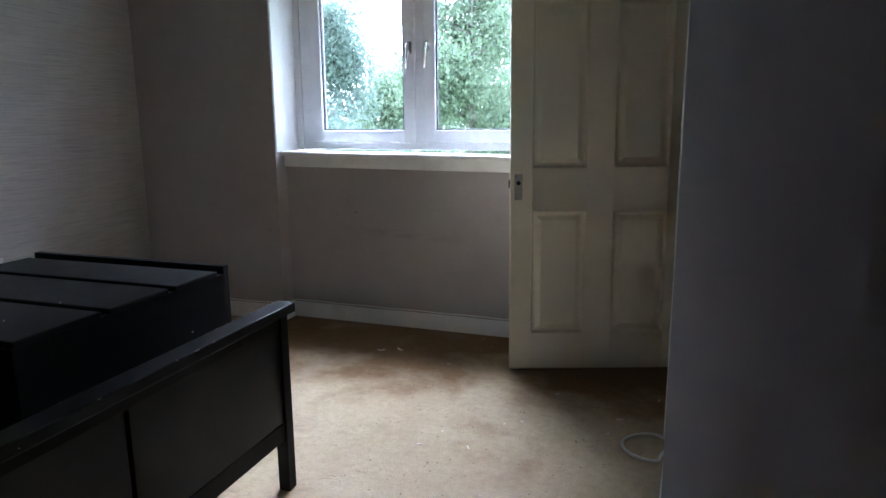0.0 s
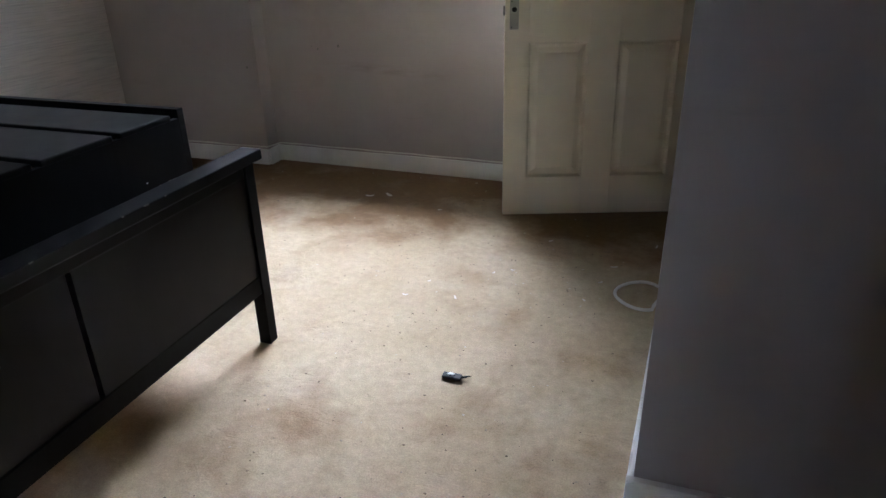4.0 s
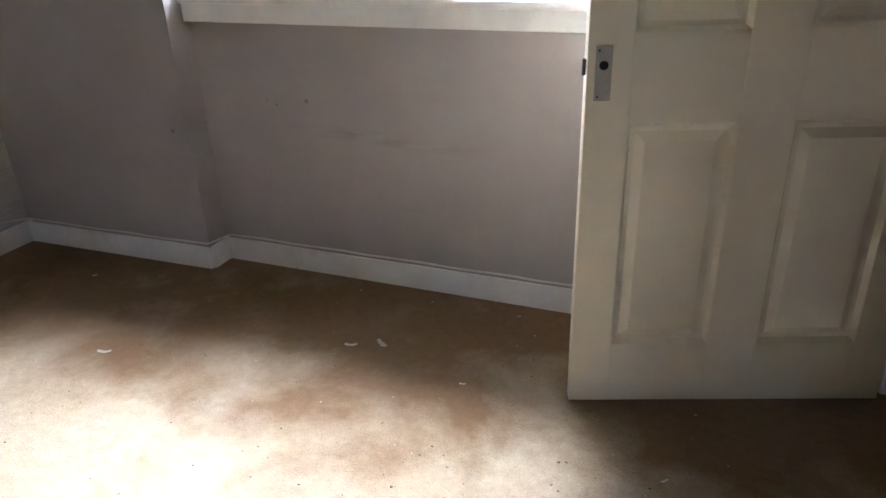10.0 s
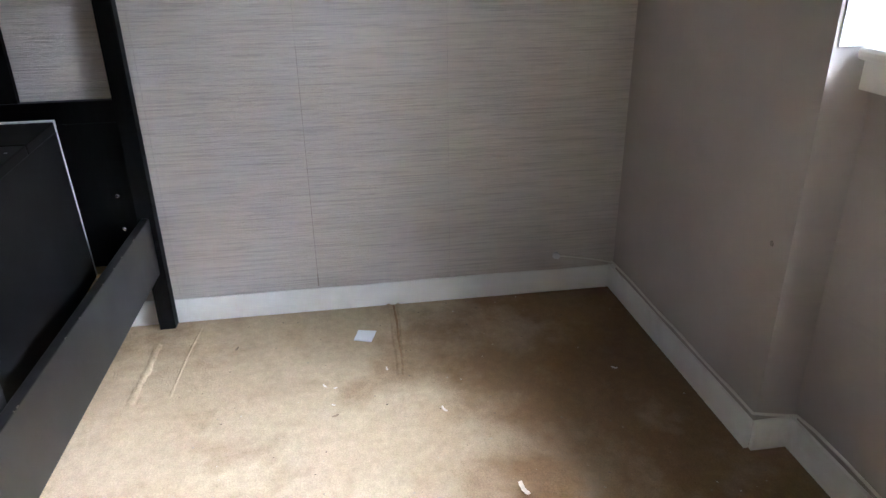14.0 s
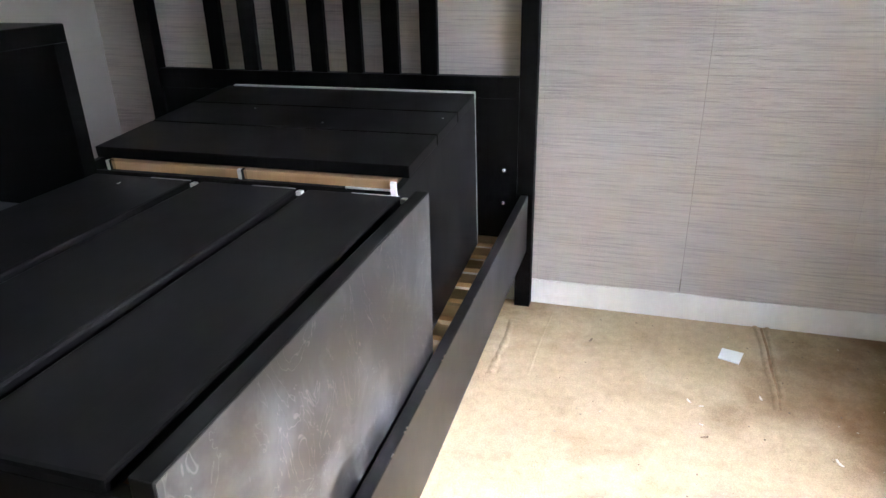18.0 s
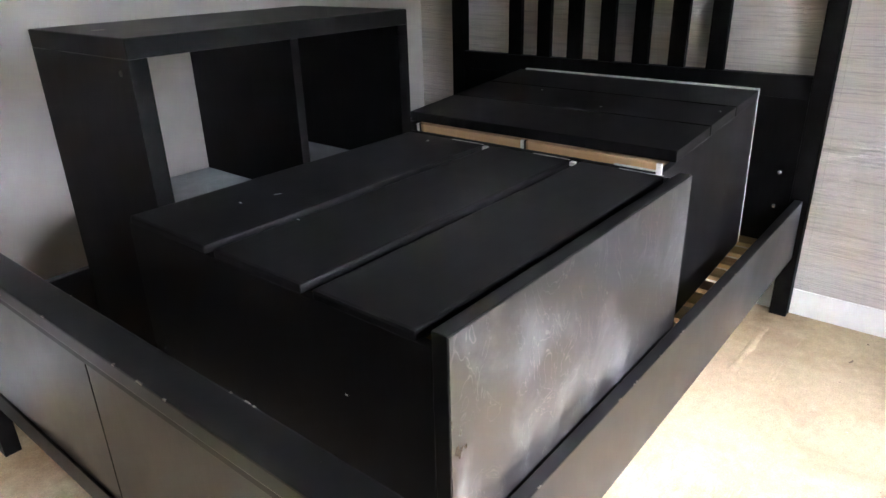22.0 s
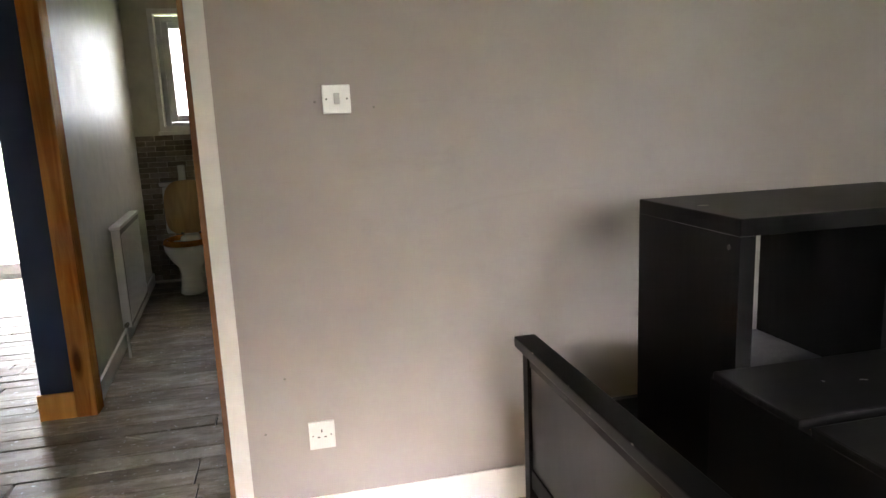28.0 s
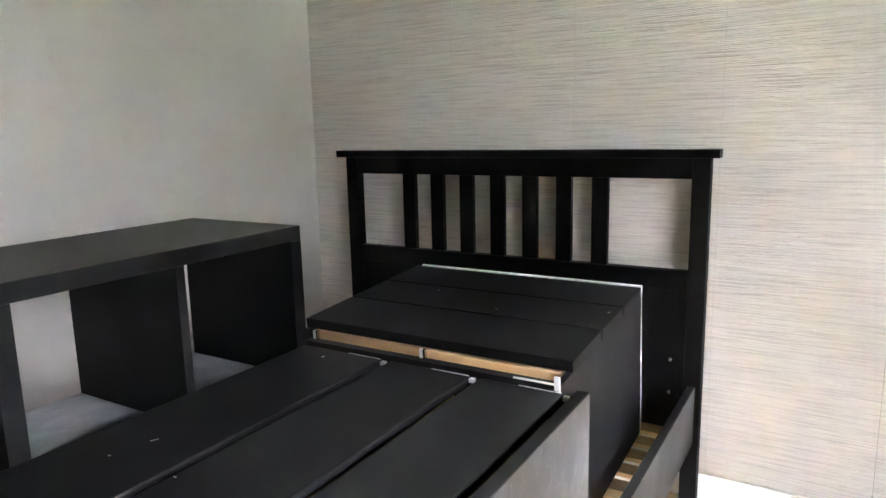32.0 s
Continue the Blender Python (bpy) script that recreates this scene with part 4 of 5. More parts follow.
for x, z, w, h in ((-0.513, 0.359, 0.004, 0.010), (-0.502, 0.337, 0.008, 0.004), (-0.524, 0.337, 0.008, 0.004), (-0.483, 0.343, 0.004, 0.004), (-0.543, 0.343, 0.004, 0.004)):
    part("pin_hole", box(x - w / 2, x + w / 2, SY + 0.0088, SY + 0.0094, z - h / 2, z + h / 2), M_HOLE, sk)
swt = thing("light_switch", (-0.640, SY, 1.452), "white single light switch", "light switch")
part("back_box", box(-0.683, -0.597, SY, SY + 0.02, 1.412, 1.500, 0.003), M_PLASTIC, swt)
part("plate", box(-0.683, -0.597, SY + 0.0205, SY + 0.029, 1.412, 1.500, 0.003), M_PLASTIC, swt)
part("rocker", box(-0.649, -0.631, SY + 0.028, SY + 0.034, 1.440, 1.474, 0.002), Mat("grey_plastic", (0.45, 0.45, 0.44), 0.4).m, swt, "grey rocker")
for x in (-0.672, -0.608):
    part("screw", lathe([(0.003, 0), (0.002, 0.001)], 8, Matrix.Translation((x, SY + 0.029, 1.457)) @ Matrix.Rotation(radians(-90), 4, "X")), M_DARKMETAL, swt)

# ---- conduit and cable ----
solid("conduit", tube([(0.120, 2.983, 0.05), (0.122, 2.982, 0.6), (0.120, 2.983, 1.2), (0.122, 2.982, CEIL)], 0.012, 12), M_CABLE, "cream plastic pipe running up the wall corner", "pipe")
lp = [(0.044 + 0.092 * math.cos(a), 2.962 + 0.112 * math.sin(a), 0.012 + 0.006 * math.sin(a * 2)) for a in [radians(50 + 255 * i / 28) for i in range(29)]]
solid("cable_loop", tube([(0.121, 2.995, 0.07), (0.131, 3.025, 0.02)] + lp + [(0.102, 2.897, 0.012), (0.113, 2.937, 0.01)], 0.0062, 8), M_CABLE, "loop of cream cable lying on the carpet", "cable")
tv = [(-3.345, 3.84, 0.15), (-3.335, 3.90, 0.147), (-3.333, 4.0, 0.128), (-3.325, 4.076, 0.110), (-3.2, 4.079, 0.110)]
tv += [(-3.2 + i * 0.1, 4.0785, 0.109 + 0.002 * math.sin(i * 1.7)) for i in range(1, 9)]
tv += [(REC0 + 0.005, 4.076, 0.112), (REC0 + 0.022, 4.12, 0.114), (REC0 + 0.034, 4.19, 0.111)]
tv += [(REC0 + 0.1 + i * 0.12, 4.200 - i * 0.0029, 0.108 + 0.002 * math.sin(i * 2.1)) for i in range(0, 14)]
solid("aerial_cable", tube(tv, 0.0042, 8), M_CABLE, "thin white cable clipped along the skirting", "cable")
solid("cable_plug", tube([(WX, 3.835, 0.152), (WX + 0.02, 3.838, 0.152)], [0.016, 0.010], 12), M_PLASTIC, "small white cable plug in the wall", "plug")

# ---- litter on the carpet ----
M_FLAKE = paint_mat("plaster_flake", (0.70, 0.64, 0.54), 0.8, 0.2, 0.1, 60)
M_CRUMB = paint_mat("brown_crumb", (0.25, 0.18, 0.11), 0.9, 0.5, 0.2, 60)
solid("paper_scrap", prism([(-3.131, 3.003), (-3.063, 2.984), (-3.039, 3.047), (-3.113, 3.070)], 0.004, 0.007), Mat("white_paper", (0.80, 0.81, 0.84), 0.6).m, "small folded scrap of white paper", "paper")


def flake(x, y, size, turn, mat, name, label, cat, group="", z=0.003):
    """A small curled chip."""
    r = random.Random(int(x * 1000) + int(y * 77))
    bm = bmesh.new()
    n = 7
    top, bot = [], []
    for i in range(n):
        u = i / (n - 1) - 0.5
        w = size * 0.28 * (1 - 1.4 * u * u) * r.uniform(0.7, 1.2)
        cz = z + size * 0.35 * (u * u) + 0.002
        cy = size * 0.10 * (u * u - 0.1) + size * 0.03 * r.uniform(-1, 1)
        top.append([bm.verts.new((u * size, cy + s * w, cz + 0.002)) for s in (-0.5, 0.5)])
        bot.append([bm.verts.new((u * size, cy + s * w, cz)) for s in (-0.5, 0.5)])
    for i in range(n - 1):
        bm.faces.new((top[i][0], top[i + 1][0], top[i + 1][1], top[i][1]))
        bm.faces.new((bot[i][1], bot[i + 1][1], bot[i + 1][0], bot[i][0]))
        bm.faces.new((top[i][0], bot[i][0], bot[i + 1][0], top[i + 1][0]))
        bm.faces.new((top[i][1], top[i + 1][1], bot[i + 1][1], bot[i][1]))
    for k_ in (0, -1):
        bm.faces.new((top[k_][0], top[k_][1], bot[k_][1], bot[k_][0]))
    bm.transform(pose(x, y, 0, 0, 0, turn))
    return solid(name, bm, mat, label, cat, "", group)


LAB = "curled flake of pale plaster lying on the carpet"
for x, y, size, turn in ((-1.431, 3.705, 0.045, 20), (-1.331, 3.743, 0.055, -35), (-0.995, 3.612, 0.022, 10), (-0.377, 3.383, 0.022, 40), (0.086, 3.447, 0.026, 80), (-0.073, 3.191, 0.03, 15), (-0.545, 2.998, 0.018, 70), (-0.475, 3.044, 0.018, 0), (-0.779, 2.852, 0.014, 50), (-0.830, 2.714, 0.022, 10), (-0.633, 2.746, 0.026, 120), (-2.228, 3.404, 0.05, 15), (-2.727, 3.854, 0.022, 60), (-2.788, 2.880, 0.020, 30), (-2.771, 2.915, 0.013, 100), (-2.680, 2.909, 0.012, 60), (-2.600, 3.249, 0.03, 20), (-2.854, 3.090, 0.02, 10), (0.128, 0.60, 0.018, 30), (-0.22, 0.775, 0.016, 0), (-0.927, 4.063, 0.014, 0), (-0.112, 3.036, 0.02, 45), (-0.155, 2.870, 0.018, 140)):
    flake(x, y, size, turn, M_FLAKE, "plaster_flake", LAB, "flake", "plaster flakes on the carpet")
for x, y in ((-1.936, 4.176), (-1.875, 3.495), (-0.227, 2.927), (-3.074, 2.565), (-2.623, 2.914), (-0.853, 0.671), (-1.085, 0.744), (-0.385, 1.132), (0.048, 0.671)):
    flake(x, y, 0.022, x * 300, M_CRUMB, "crumb", "small brown crumb of dirt on the carpet", "crumb", "crumbs on the carpet")
clip = thing("plastic_clip", (-0.483, 2.249, 0), "small broken black plastic clip on the carpet", "clip")
part("body", box(-0.515, -0.453, 2.236, 2.262, 0.002, 0.014, 0.004), M_RUBBER, clip)
part("cover", prism([(-0.500, 2.247), (-0.480, 2.244), (-0.474, 2.254), (-0.494, 2.257)], 0.0145, 0.018, 0.001), M_PLASTIC, clip, "pale plastic cover")
part("prong", tube([(-0.453, 2.252, 0.008), (-0.438, 2.258, 0.010), (-0.428, 2.255, 0.016)], [0.004, 0.003, 0.002], 6), M_RUBBER, clip)
M_STRAW = wood_mat("split_softwood", (0.78, 0.64, 0.42), (0.62, 0.48, 0.29), 0.6, 0, 18, 0.0)
solid("wood_splinter", tube([(-0.285, 0.790, 0.006), (-0.34, 0.764, 0.008), (-0.398, 0.737, 0.005)], [0.003, 0.0045, 0.002], 6), M_STRAW, "thin pale wood splinter on the carpet", "splinter")
solid("hall_splinter", tube([(0.359, -0.47, 0.006), (0.274, -0.419, 0.006)], [0.004, 0.003], 6), M_FLAKE, "pale splinter on the hall boards", "splinter")
rl = random.Random(21)
verts, faces = [], []
for i in range(900):
    if i < 500:
        x, y = rl.uniform(-1.1, 0.02), rl.uniform(0.6, 3.4)
    else:
        x, y = rl.uniform(-3.3, -0.2), rl.uniform(2.4, 4.1)
    if (x > -0.3 and y > 3.5) or (x > 0.0 and 1.8 < y < 2.95):
        continue
    s_, a_ = rl.uniform(0.0012, 0.0045), rl.uniform(0, 6.3)
    n = len(verts)
    for dx, dy, dz in ((-1, -0.6, 0), (1, -0.5, 0), (0.8, 0.6, 0), (-0.7, 0.7, 0), (0, 0, 0.7)):
        verts.append((x + s_ * (dx * math.cos(a_) - dy * math.sin(a_)), y + s_ * (dx * math.sin(a_) + dy * math.cos(a_)), 0.002 + s_ * dz))
    faces += [(n, n + 1, n + 4), (n + 1, n + 2, n + 4), (n + 2, n + 3, n + 4), (n + 3, n, n + 4)]
kc = Mat("mixed_crumbs", (0.3, 0.2, 0.1), 0.9)
gi = kc.t.nodes.new("ShaderNodeNewGeometry")
kc.color(kc.ramp(gi.outputs["Random Per Island"], [(0.0, (0.07, 0.05, 0.03)), (0.55, (0.22, 0.16, 0.10)), (0.8, (0.42, 0.36, 0.27)), (1.0, (0.58, 0.52, 0.42))]))
me = bpy.data.meshes.new("carpet_dirt")
me.from_pydata(verts, [], faces)
me.materials.append(kc.m)
tagged(new("carpet_dirt", me), "fine crumbs and grit scattered over the carpet", "dirt", "", "stuff")

# raised seam in the carpet by the west wall
def ridge(pts, w, h, seed):
    r = random.Random(seed)
    bm = bmesh.new()
    rows = []
    for i in range(len(pts) - 1):
        a, b = Vector((*pts[i], 0)), Vector((*pts[i + 1], 0))
        d = (b - a)
        nn = Vector((-d.y, d.x, 0)).normalized()
        for j in range(14):
            p = a + d * (j / 14)
            hh, ww = h * r.uniform(0.6, 1.2), w * r.uniform(0.7, 1.2)
            rows.append([bm.verts.new(p + nn * (ww * q) + Vector((0, 0, hh * z - 0.001))) for q, z in ((-1, 0), (-0.5, 0.8), (0, 1), (0.5, 0.8), (1, 0))])
    for q, s in zip(rows, rows[1:]):
        for k_ in range(4):
            f = bm.faces.new((q[k_], q[k_ + 1], s[k_ + 1], s[k_]))
            f.smooth = True
    return bm


M_CREASE = paint_mat("brown_carpet_crease", (0.27, 0.17, 0.08), 0.95, 0.4, 0.4, 40)
seam = thing("carpet_seam", (-3.1, 3.14, 0), "puckered double seam in the carpet by the wall", "carpet seam", "", STRUCT)
part("fold", ridge([(-3.325, 3.132), (-3.2, 3.138), (-3.05, 3.133), (-2.92, 3.136), (-2.80, 3.128)], 0.011, 0.009, 1), M_CARPET, seam)
part("fold", ridge([(-3.312, 3.170), (-3.18, 3.168), (-3.0, 3.160), (-2.86, 3.157)], 0.011, 0.010, 2), M_CARPET, seam)
part("crease", ridge([(-3.318, 3.151), (-3.18, 3.153), (-3.02, 3.147), (-2.90, 3.147), (-2.80, 3.138)], 0.007, 0.0025, 7), M_CREASE, seam, "darker brown crease between the folds")
part("fold", ridge([(-2.80, 3.128), (-2.68, 3.126), (-2.50, 3.120)], 0.009, 0.003, 4), M_CARPET, seam)
part("fold", ridge([(-3.27, 2.41), (-3.05, 2.392), (-2.80, 2.384)], 0.007, 0.003, 3), M_CARPET, seam)
part("fold", ridge([(-3.16, 2.272), (-3.0, 2.275), (-2.90, 2.268), (-2.78, 2.264)], 0.016, 0.008, 5), M_CARPET, seam)

# screw holes and marks on the walls
for x, y_, z, r_ in ((-1.808, 4.2008, 0.718, 0.009), (-1.945, 4.2039, 0.698, 0.006), (-1.985, 4.2048, 0.711, 0.004), (-2.372, NY, 0.595, 0.008)):
    solid("wall_plug_hole", lathe([(r_, 0), (r_ * 0.8, 0.0015)], 14, Matrix.Translation((x, y_ - 0.0015, z)) @ Matrix.Rotation(radians(90), 4, "X")), M_PLUG, "small filled screw hole in the wall", "hole", "", "screw holes in the walls")
for x, z in ((-0.573, 1.451), (-0.758, 1.429), (-0.406, 0.555), (-0.328, 0.368)):
    solid("wall_plug_hole", lathe([(0.004, 0), (0.003, 0.0015)], 10, Matrix.Translation((x, SY + 0.0005, z)) @ Matrix.Rotation(radians(-90), 4, "X")), M_PLUG, "small filled screw hole in the wall", "hole", "", "screw holes in the walls")

# ---- hall, WC and the room beyond ----
A = radians(5.0)
wallW = box(-1.6, -0.401, HALLY - 0.1, HALLY, -0.06, 2.58)
solid("wall_hall_south_west", wallW, M_NAVY, "navy painted hall wall, out of view", "wall", STRUCT)
solid("wall_hall_pier", box(0.62, 0.815, HALLY - 0.1, HALLY, -0.06, 2.58), M_NAVY, "narrow navy painted wall pier", "wall", STRUCT)
solid("wall_hall_lintel", box(-0.64, 3.6, HALLY - 0.1, HALLY, 2.1, 2.58), M_NAVY, "wall over the hall openings", "wall", STRUCT)
# unseen wall added to block far-room light from the hall
solid("wall_hall_screen", box(1.95, 3.6, HALLY - 0.1, HALLY, -0.06, 2.1), M_NAVY, "navy painted hall wall, out of view", "wall", STRUCT)
solid("wall_hall_west", box(-1.7, -1.6, HALLY - 0.1, 0.38, -0.06, 2.58), M_NAVY, "navy painted hall end wall", "wall", STRUCT)
# next four are unseen, added to stop sky light leaking into the hall
solid("wall_back_west", box(-1.7, -1.6, -4.95, HALLY - 0.1, -0.06, 2.58), M_BARE, "bare plaster wall closing the back rooms", "wall", STRUCT)
solid("wall_back_south", box(-1.6, -0.25, -4.95, -4.80, -0.06, 2.58), M_BARE, "bare plaster wall closing the back rooms", "wall", STRUCT)
solid("wall_room_corner", box(0.93, 1.0, -4.80, -3.90, -0.06, 2.58), M_BARE, "bare plaster wall closing the back rooms", "wall", STRUCT)
solid("wall_back_corner", box(-0.32, -0.24, -4.80, -3.90, -0.06, 2.58), M_BARE, "bare plaster wall closing the back rooms", "wall", STRUCT)
solid("wall_hall_east", box(3.6, 3.7, -4.9, 0.5, -0.06, 2.58), M_BARE, "bare plaster wall closing the back rooms", "wall", STRUCT)
solid("wall_hall_north", box(1.3, 3.7, 0.38, 0.5, -0.06, 2.58), M_TAUPE, "hall wall", "wall", STRUCT)
solid("ceiling_hall", box(-1.7, 3.7, -4.95, 0.38, 2.58, 2.615), M_BARE, "bare plaster hall ceiling", "ceiling", STRUCT)
solid("wall_wc_east", prism([(0.595, HALLY - 0.1), (0.695, HALLY - 0.1), (0.965, -3.95), (0.865, -3.95)], -0.06, 2.58), M_WCWALL, "shiny cream toilet wall", "wall", STRUCT)
solid("wall_wc_west", prism([(-0.50, HALLY - 0.1), (-0.40, HALLY - 0.1), (-0.13, -3.95), (-0.23, -3.95)], -0.06, 2.58), M_WCWALL, "cream toilet wall", "wall", STRUCT)
WCY = -3.95
wb = bmesh.new()
bm_box(wb, -0.25, 0.10, WCY - 0.25, WCY, -0.06, 2.58)
bm_box(wb, 0.60, 0.95, WCY - 0.25, WCY, -0.06, 2.58)
bm_box(wb, 0.10, 0.60, WCY - 0.25, WCY, -0.06, 1.42)
bm_box(wb, 0.10, 0.60, WCY - 0.25, WCY, 2.43, 2.58)
solid("wall_wc_south", wb, M_WCWALL, "cream end wall of the toilet with a small window", "wall", STRUCT)
ww = thing("window_2", (0.35, WCY - 0.1, 1.42), "small white toilet window", "window", "", STRUCT)
part("window_frame", frame_ring(0.10, 0.60, 1.43, 2.42, 0.05, WCY - 0.14, WCY - 0.08), M_UPVC, ww)
s2 = part("sash", frame_ring(0.152, 0.548, 1.482, 2.368, 0.06, WCY - 0.13, WCY - 0.065), M_UPVC, ww)
p2 = part("pane", box(0.21, 0.49, WCY - 0.10, WCY - 0.096, 1.54, 2.31), M_GLASS, s2)
p2.visible_shadow = False
part("window_trim", frame_ring(0.055, 0.645, 1.40, 2.47, 0.044, WCY, WCY + 0.015, 0.003), M_WHITE, ww)
part("window_sill", box(0.04, 0.66, WCY - 0.06, WCY + 0.04, 1.365, 1.40, 0.006), M_WHITE, ww)
# glazed door at the end of the far room
gw = bmesh.new()
bm_box(gw, 0.945, 1.75, -4.95, -4.80, -0.06, 2.58)
bm_box(gw, 2.64, 3.6, -4.95, -4.80, -0.06, 2.58)
bm_box(gw, 1.75, 2.64, -4.95, -4.80, 2.15, 2.58)
solid("wall_room_south", gw, M_BARE, "patchy stripped plaster wall", "wall", STRUCT)
solid("wall_room_pier", box(2.66, 3.3, -4.80, -4.38, -0.06, 2.58), M_BARE, "patchy stripped plaster pier", "wall", STRUCT)
solid("door_reveal", box(2.645, 2.66, -4.80, -4.383, -0.02, 2.2, 0.003), M_REVEAL, "white reveal beside the glazed door", "trim", STRUCT)
gd = thing("door_2", (2.2, -4.85, 0), "white plastic glazed door", "door", "", STRUCT)
part("door_frame", frame_ring(1.75, 2.64, -0.02, 2.15, 0.06, -4.90, -4.83), M_UPVC, gd)
gl = part("door_leaf", frame_ring(1.81, 2.58, 0.042, 2.09, 0.09, -4.90, -4.82, 0.006, 0.11), M_UPVC, gd)
p3 = part("pane", box(1.898, 2.492, -4.868, -4.864, 0.15, 2.002), M_GLASS, gl)
p3.visible_shadow = False
part("handle", tube([(2.535, -4.81, 1.0), (2.535, -4.78, 1.0), (2.44, -4.775, 1.0)], 0.009, 8), M_STEEL, gl)
solid("garden_wall", box(-3, 8, -7.2, -7.0, -3.3, 0.72), paint_mat("cream_render", (0.25, 0.21, 0.135), 0.9, 0.2, 0.3), "cream rendered garden wall outside", "wall", STRUCT)
solid("ground_back", box(-400, 400, -900, -4.96, -3.3, -3.2), k.m, "ground behind the house", "ground", STRUCT)
# pine casing and skirting at the toilet doorway
cs = thing("door_3", (0.55, HALLY, 0), "pine door casing of the toilet", "door frame", "", STRUCT)
part("casing", box(0.565, 0.66, HALLY, HALLY + 0.02, -0.02, 2.1, 0.004), M_PINE, cs)
part("jamb", box(0.565, 0.595, HALLY - 0.1, HALLY, -0.02, 2.1, 0.003), M_PINE, cs)
part("jamb", box(-0.40, -0.37, HALLY - 0.1, HALLY, -0.02, 2.1, 0.003), M_PINE, cs)
part("head", box(-0.40, 0.66, HALLY, HALLY + 0.02, 2.1, 2.19, 0.004), M_PINE, cs)
part("pine_skirting", box(0.66, 0.83, HALLY, HALLY + 0.018, -0.02, 0.13, 0.004), M_PALE, cs)


def on_wc_wall(s, z, off=0.0):
    """A place on the toilet's east wall: s metres from the doorway, off metres into the room."""
    return Vector((0.595 + s * math.sin(A) - off * math.cos(A), HALLY - 0.1 - s * math.cos(A) - off * math.sin(A), z))


def wall_box(s0, s1, o0, o1, z0, z1, bevel=0.0):
    m = Matrix.Translation((0.595, HALLY - 0.1, 0)) @ Matrix.Rotation(A, 4, "Z")
    bm = bm_box(bmesh.new(), -o1, -o0, -s1, -s0, z0, z1, bevel)
    bm.transform(m)
    return bm


solid("baseboard_wc", wall_box(0, 3.05, 0, 0.014, -0.02, 0.10), M_WHITE, "white skirting in the toilet", "skirting board", STRUCT)
rd = thing("radiator", tuple(on_wc_wall(1.38, 0.15, 0.06)), "white panel radiator on the toilet wall", "radiator")
part("panel", wall_box(0.86, 1.80, 0.03, 0.085, 0.17, 0.80, 0.008), M_PORCELAIN, rd)
part("top_grille", wall_box(0.85, 1.81, 0.025, 0.09, 0.80, 0.822, 0.004), M_WHITE, rd)
for i in range(20):
    s0 = 0.89 + i * 0.046
    part("flute", wall_box(s0, s0 + 0.018, 0.085, 0.089, 0.2, 0.77, 0.001), M_PORCELAIN, rd)
part("valve", tube([on_wc_wall(0.84, 0.2, 0.06), on_wc_wall(0.80, 0.2, 0.06)], 0.014, 10), M_STEEL, rd)
part("pipe", tube([on_wc_wall(0.81, 0.2, 0.06), on_wc_wall(0.81, 0.05, 0.06), on_wc_wall(0.77, -0.01, 0.065)], 0.0085, 8), M_PORCELAIN, rd)
# toilet
TX, TY = 0.440, -3.455
wc = thing("toilet", (TX, TY, 0), "white close-coupled toilet with a wooden seat raised", "toilet")
bowl = lathe([(0.098, -0.01), (0.088, 0.06), (0.078, 0.15), (0.092, 0.21), (0.14, 0.27), (0.178, 0.345), (0.185, 0.395), (0.15, 0.40)], 28, Matrix.Translation((TX, TY, 0)), 1.0, 1.25)
part("bowl", bowl, M_PORCELAIN, wc)
part("cistern", box(TX - 0.20, TX + 0.20, TY - 0.44, TY - 0.25, 0.44, 0.83, 0.025), M_PORCELAIN, wc)
part("cistern_lid", box(TX - 0.215, TX + 0.215, TY - 0.45, TY - 0.24, 0.83, 0.865, 0.012), M_PORCELAIN, wc)
part("pedestal_back", box(TX - 0.075, TX + 0.075, TY - 0.42, TY - 0.08, -0.01, 0.44, 0.03), M_PORCELAIN, wc)
seat = [(TX + 0.165 * math.cos(a), TY + 0.215 * math.sin(a), 0.415) for a in [2 * math.pi * i / 28 for i in range(28)]]
part("seat", tube(seat, 0.024, 8, True), M_PINE, wc, "varnished wooden seat ring")
oval = []
for i in range(32):
    a = 2 * math.pi * i / 32
    ca, sa = math.cos(a), math.sin(a)
    oval.append((0.190 * math.copysign(abs(ca) ** 0.6, ca), 0.225 * math.copysign(abs(sa) ** (0.85 if sa > 0 else 0.45), sa)))
lid = prism(oval, 0.0, 0.018, 0.004)
lid.transform(Matrix.Translation((TX, TY - 0.225, 0.655)) @ Matrix.Rotation(radians(84), 4, "X"))
part("lid", lid, M_LID, wc, "raised pine toilet lid")
for sx in (-0.07, 0.07):
    part("hinge", box(TX + sx - 0.012, TX + sx + 0.012, TY - 0.245, TY - 0.19, 0.40, 0.45, 0.003), M_DARKMETAL, wc)
wc.matrix_basis = wc.matrix_basis @ Matrix.Scale(1.1, 4)
solid("air_freshener", box(0.47, 0.53, WCY + 0.02, WCY + 0.05, 0.95, 1.09, 0.006), M_PLASTIC, "white holder fixed to the toilet wall", "holder")
solid("bottle", lathe([(0.035, 1.40), (0.035, 1.46), (0.015, 1.50), (0.012, 1.53)], 14, Matrix.Translation((0.30, WCY + 0.0, 0.0))), M_PLASTIC, "small white bottle on the toilet window sill", "bottle")

# stone-effect tiles under the toilet window
tiles = thing("tile_band", (0.35, WCY, 0.9), "brown split-stone tiles below the toilet window", "tiles", "", STRUCT)
kt = Mat("split_stone", (0.3, 0.22, 0.16), 0.8)
inf = kt.t.nodes.new("ShaderNodeObjectInfo")
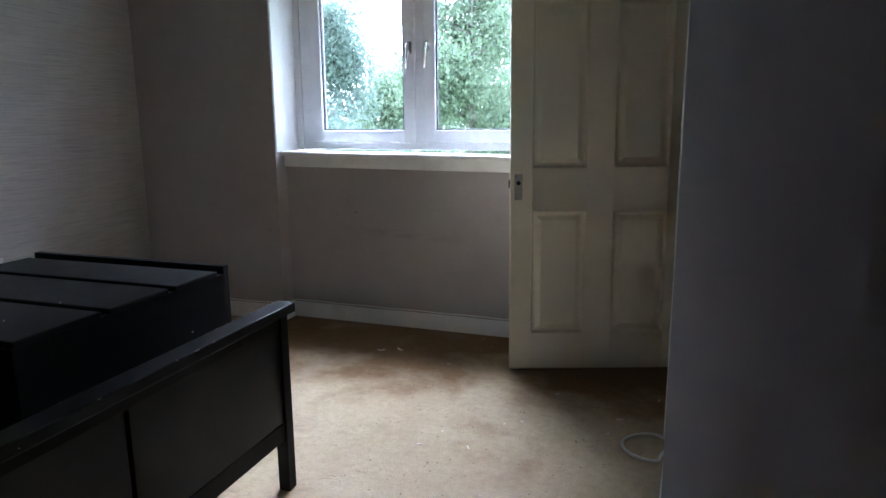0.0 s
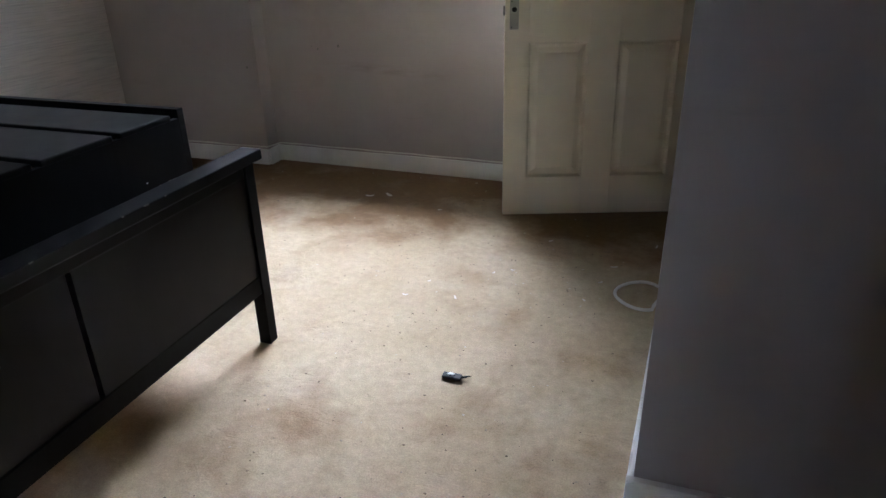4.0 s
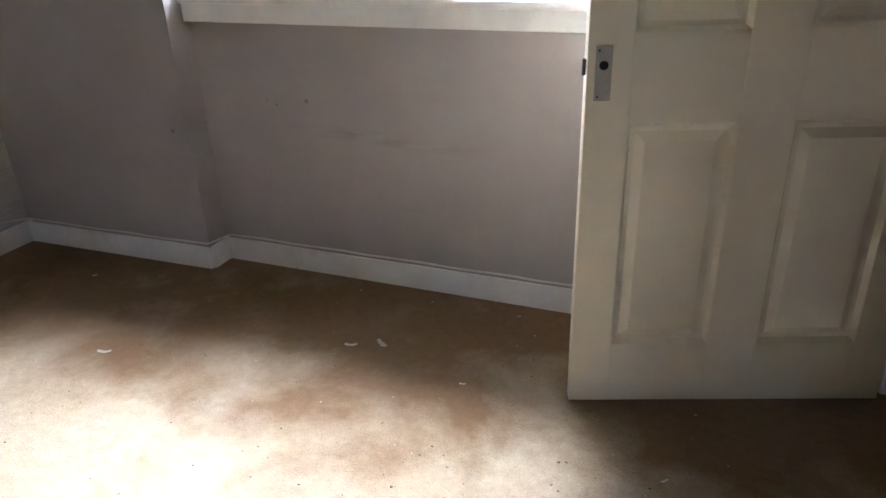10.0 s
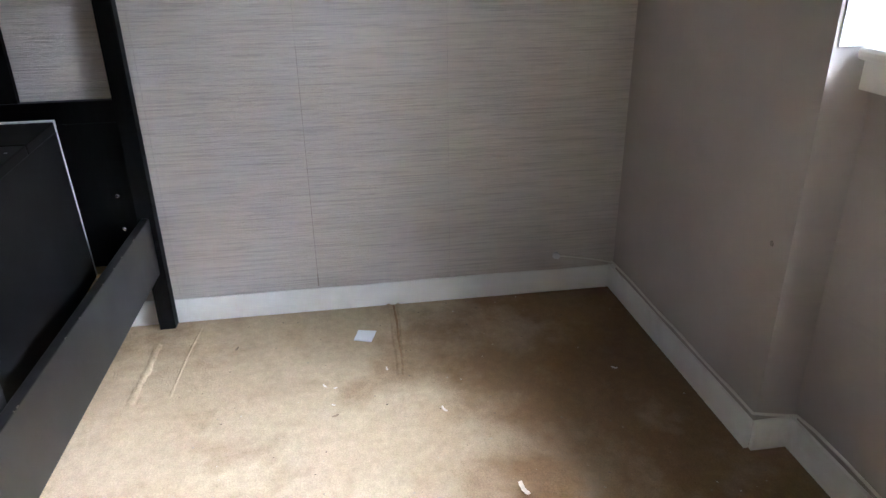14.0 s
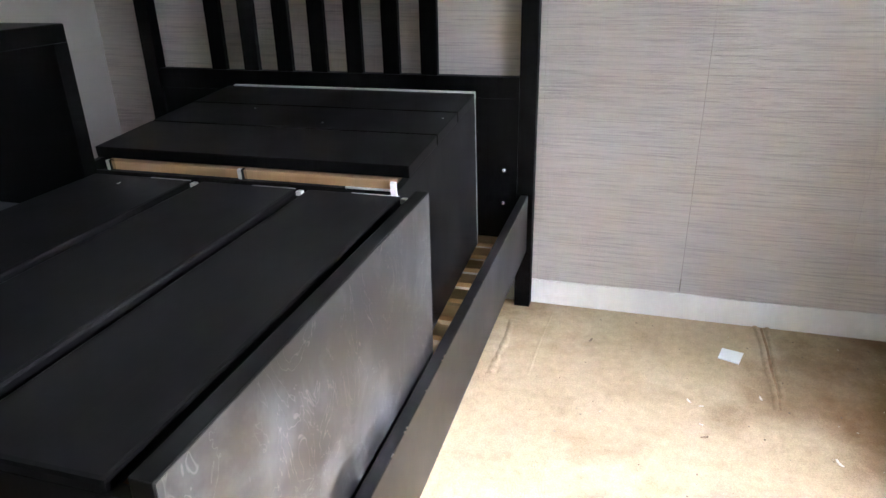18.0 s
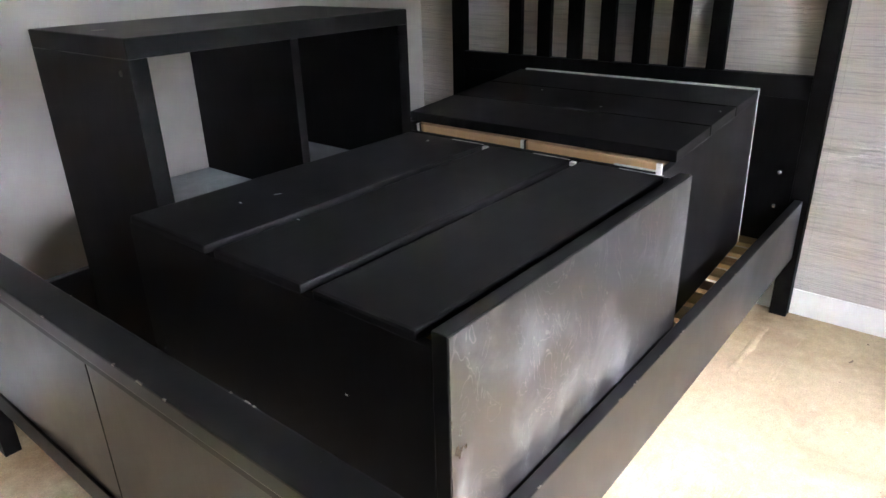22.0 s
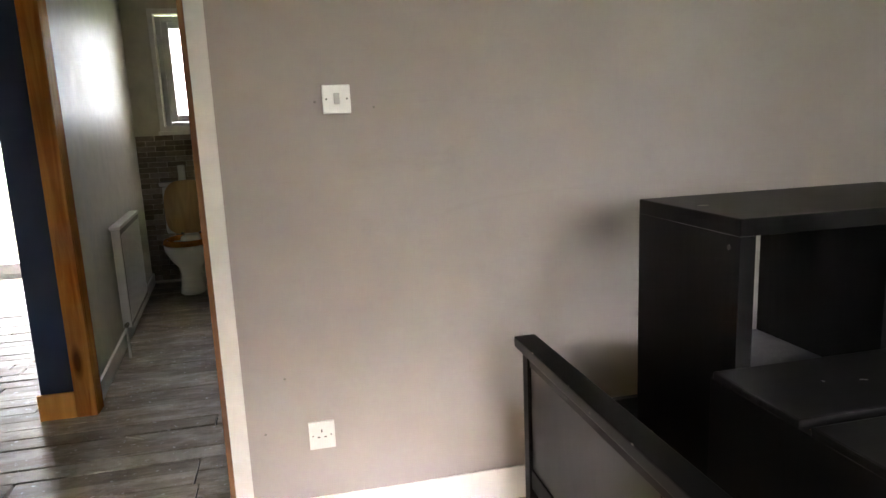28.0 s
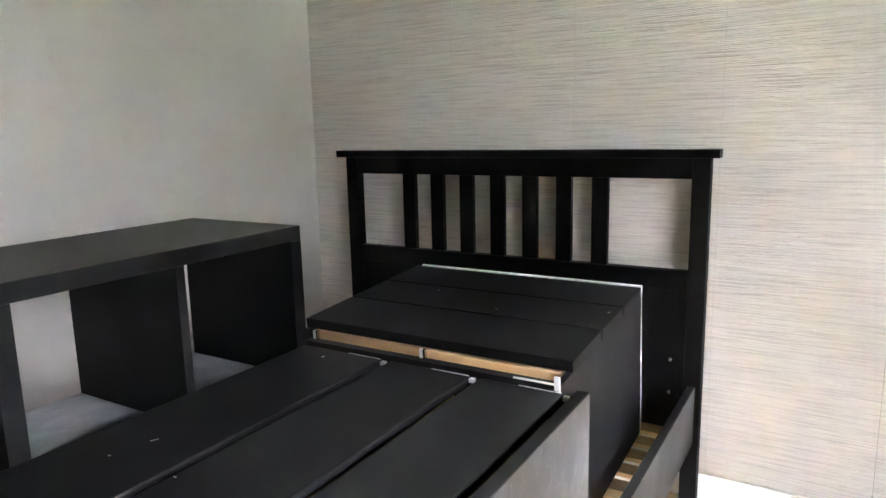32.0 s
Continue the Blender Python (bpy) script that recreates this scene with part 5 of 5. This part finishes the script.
kt.color(kt.mix(1.0, kt.ramp(inf.outputs["Random"], [(0.0, (0.19, 0.15, 0.115)), (0.5, (0.28, 0.23, 0.18)), (1.0, (0.40, 0.34, 0.285))]), kt.ramp(kt.noise(30, 5), [(0.3, grey(0.7)), (0.7, grey(1.1))]), "MULTIPLY"))
kt.bump(kt.noise(40, 5), 0.5, 0.006)
rt = random.Random(4)
bmt = box(0, 0.16, 0, 0.012, 0, 0.045, 0.003)
bmesh.ops.recalc_face_normals(bmt, faces=bmt.faces)
met = bpy.data.meshes.new("tile")
bmt.to_mesh(met)
bmt.free()
met.materials.append(kt.m)
for r in range(-12, 16):
    for c in range(8):
        x = -0.20 + c * 0.164 - (0.08 if r % 2 else 0)
        if x < -0.21 or x > 0.86:
            continue
        o = new("tile", met)
        o.parent = tiles
        o.matrix_parent_inverse = tiles.matrix_basis.inverted()
        o.matrix_basis = pose(x, WCY + rt.uniform(0.0, 0.006), 0.60 + r * 0.048)

# the cupboard's peg and a dark lump on its floor
solid("peg", lathe([(0.012, 0), (0.010, 0.03), (0.030, 0.036), (0.032, 0.044), (0.02, 0.05)], 18, Matrix.Translation((0.492, NY, 0.588)) @ Matrix.Rotation(radians(90), 4, "X"), 1.0, 0.5), M_DARKMETAL, "small dark oval peg on the cupboard wall", "peg")
solid("rag", lathe([(0.05, 0.0), (0.055, 0.012), (0.035, 0.028), (0.01, 0.032)], 14, Matrix.Translation((0.43, 3.87, 0.0)), 1.0, 0.6), M_RUBBER, "dark crumpled lump on the cupboard floor", "rag")

# floorboards of the hall, the toilet and the far room
fl = solid("subfloor", box(-1.7, 3.7, -4.96, 0.399, -0.06, -0.028), M_HOLE, "dark gap below the hall boards", "floor", STRUCT)
M_STRIP = boards_mat("pale_worn_board", 0.85, 0.36)
rb = random.Random(2)
mesh_of = {}


def board(x0, x1, y0, width, mat):
    key = (round(x1 - x0, 2), width)
    if key not in mesh_of:
        b = box(0, key[0], 0, width, 0, 0.02, 0.003)
        bmesh.ops.recalc_face_normals(b, faces=b.faces)
        me = bpy.data.meshes.new("floorboard")
        b.to_mesh(me)
        b.free()
        me.materials.append(mat)
        mesh_of[key] = me
    o = new("floorboard", mesh_of[key])
    o.parent = fl
    o.matrix_basis = pose(x0, y0, -0.022 + rb.uniform(-0.005, 0.002), 0, 0, rb.uniform(-0.09, 0.09))


edge = 0.372
row = 0
while edge > -4.93:
    width, mat, gap = 0.105, M_BOARD, rb.choice((0.002, 0.004, 0.004, 0.009))
    cuts = [-1.69, -1.69 + round(rb.uniform(0.4, 1.6), 1), round(rb.uniform(0.9, 2.4), 1), 3.69]
    if row in (1, 2):
        cuts = [-1.69, -0.02, 0.52, 3.69]
    if row in (3, 4):
        cuts = [-1.69, 0.0, 0.72, 3.69]
    if row == 5:
        width, mat, cuts = 0.104, M_STRIP, [-1.69, 3.69]
    if row == 8:
        cuts = [-1.69, -0.03, 3.69]
    for a, b in zip(cuts, cuts[1:]):
        board(a + 0.003, b - 0.003, edge - width, width, mat)
    edge -= width + gap
    row += 1
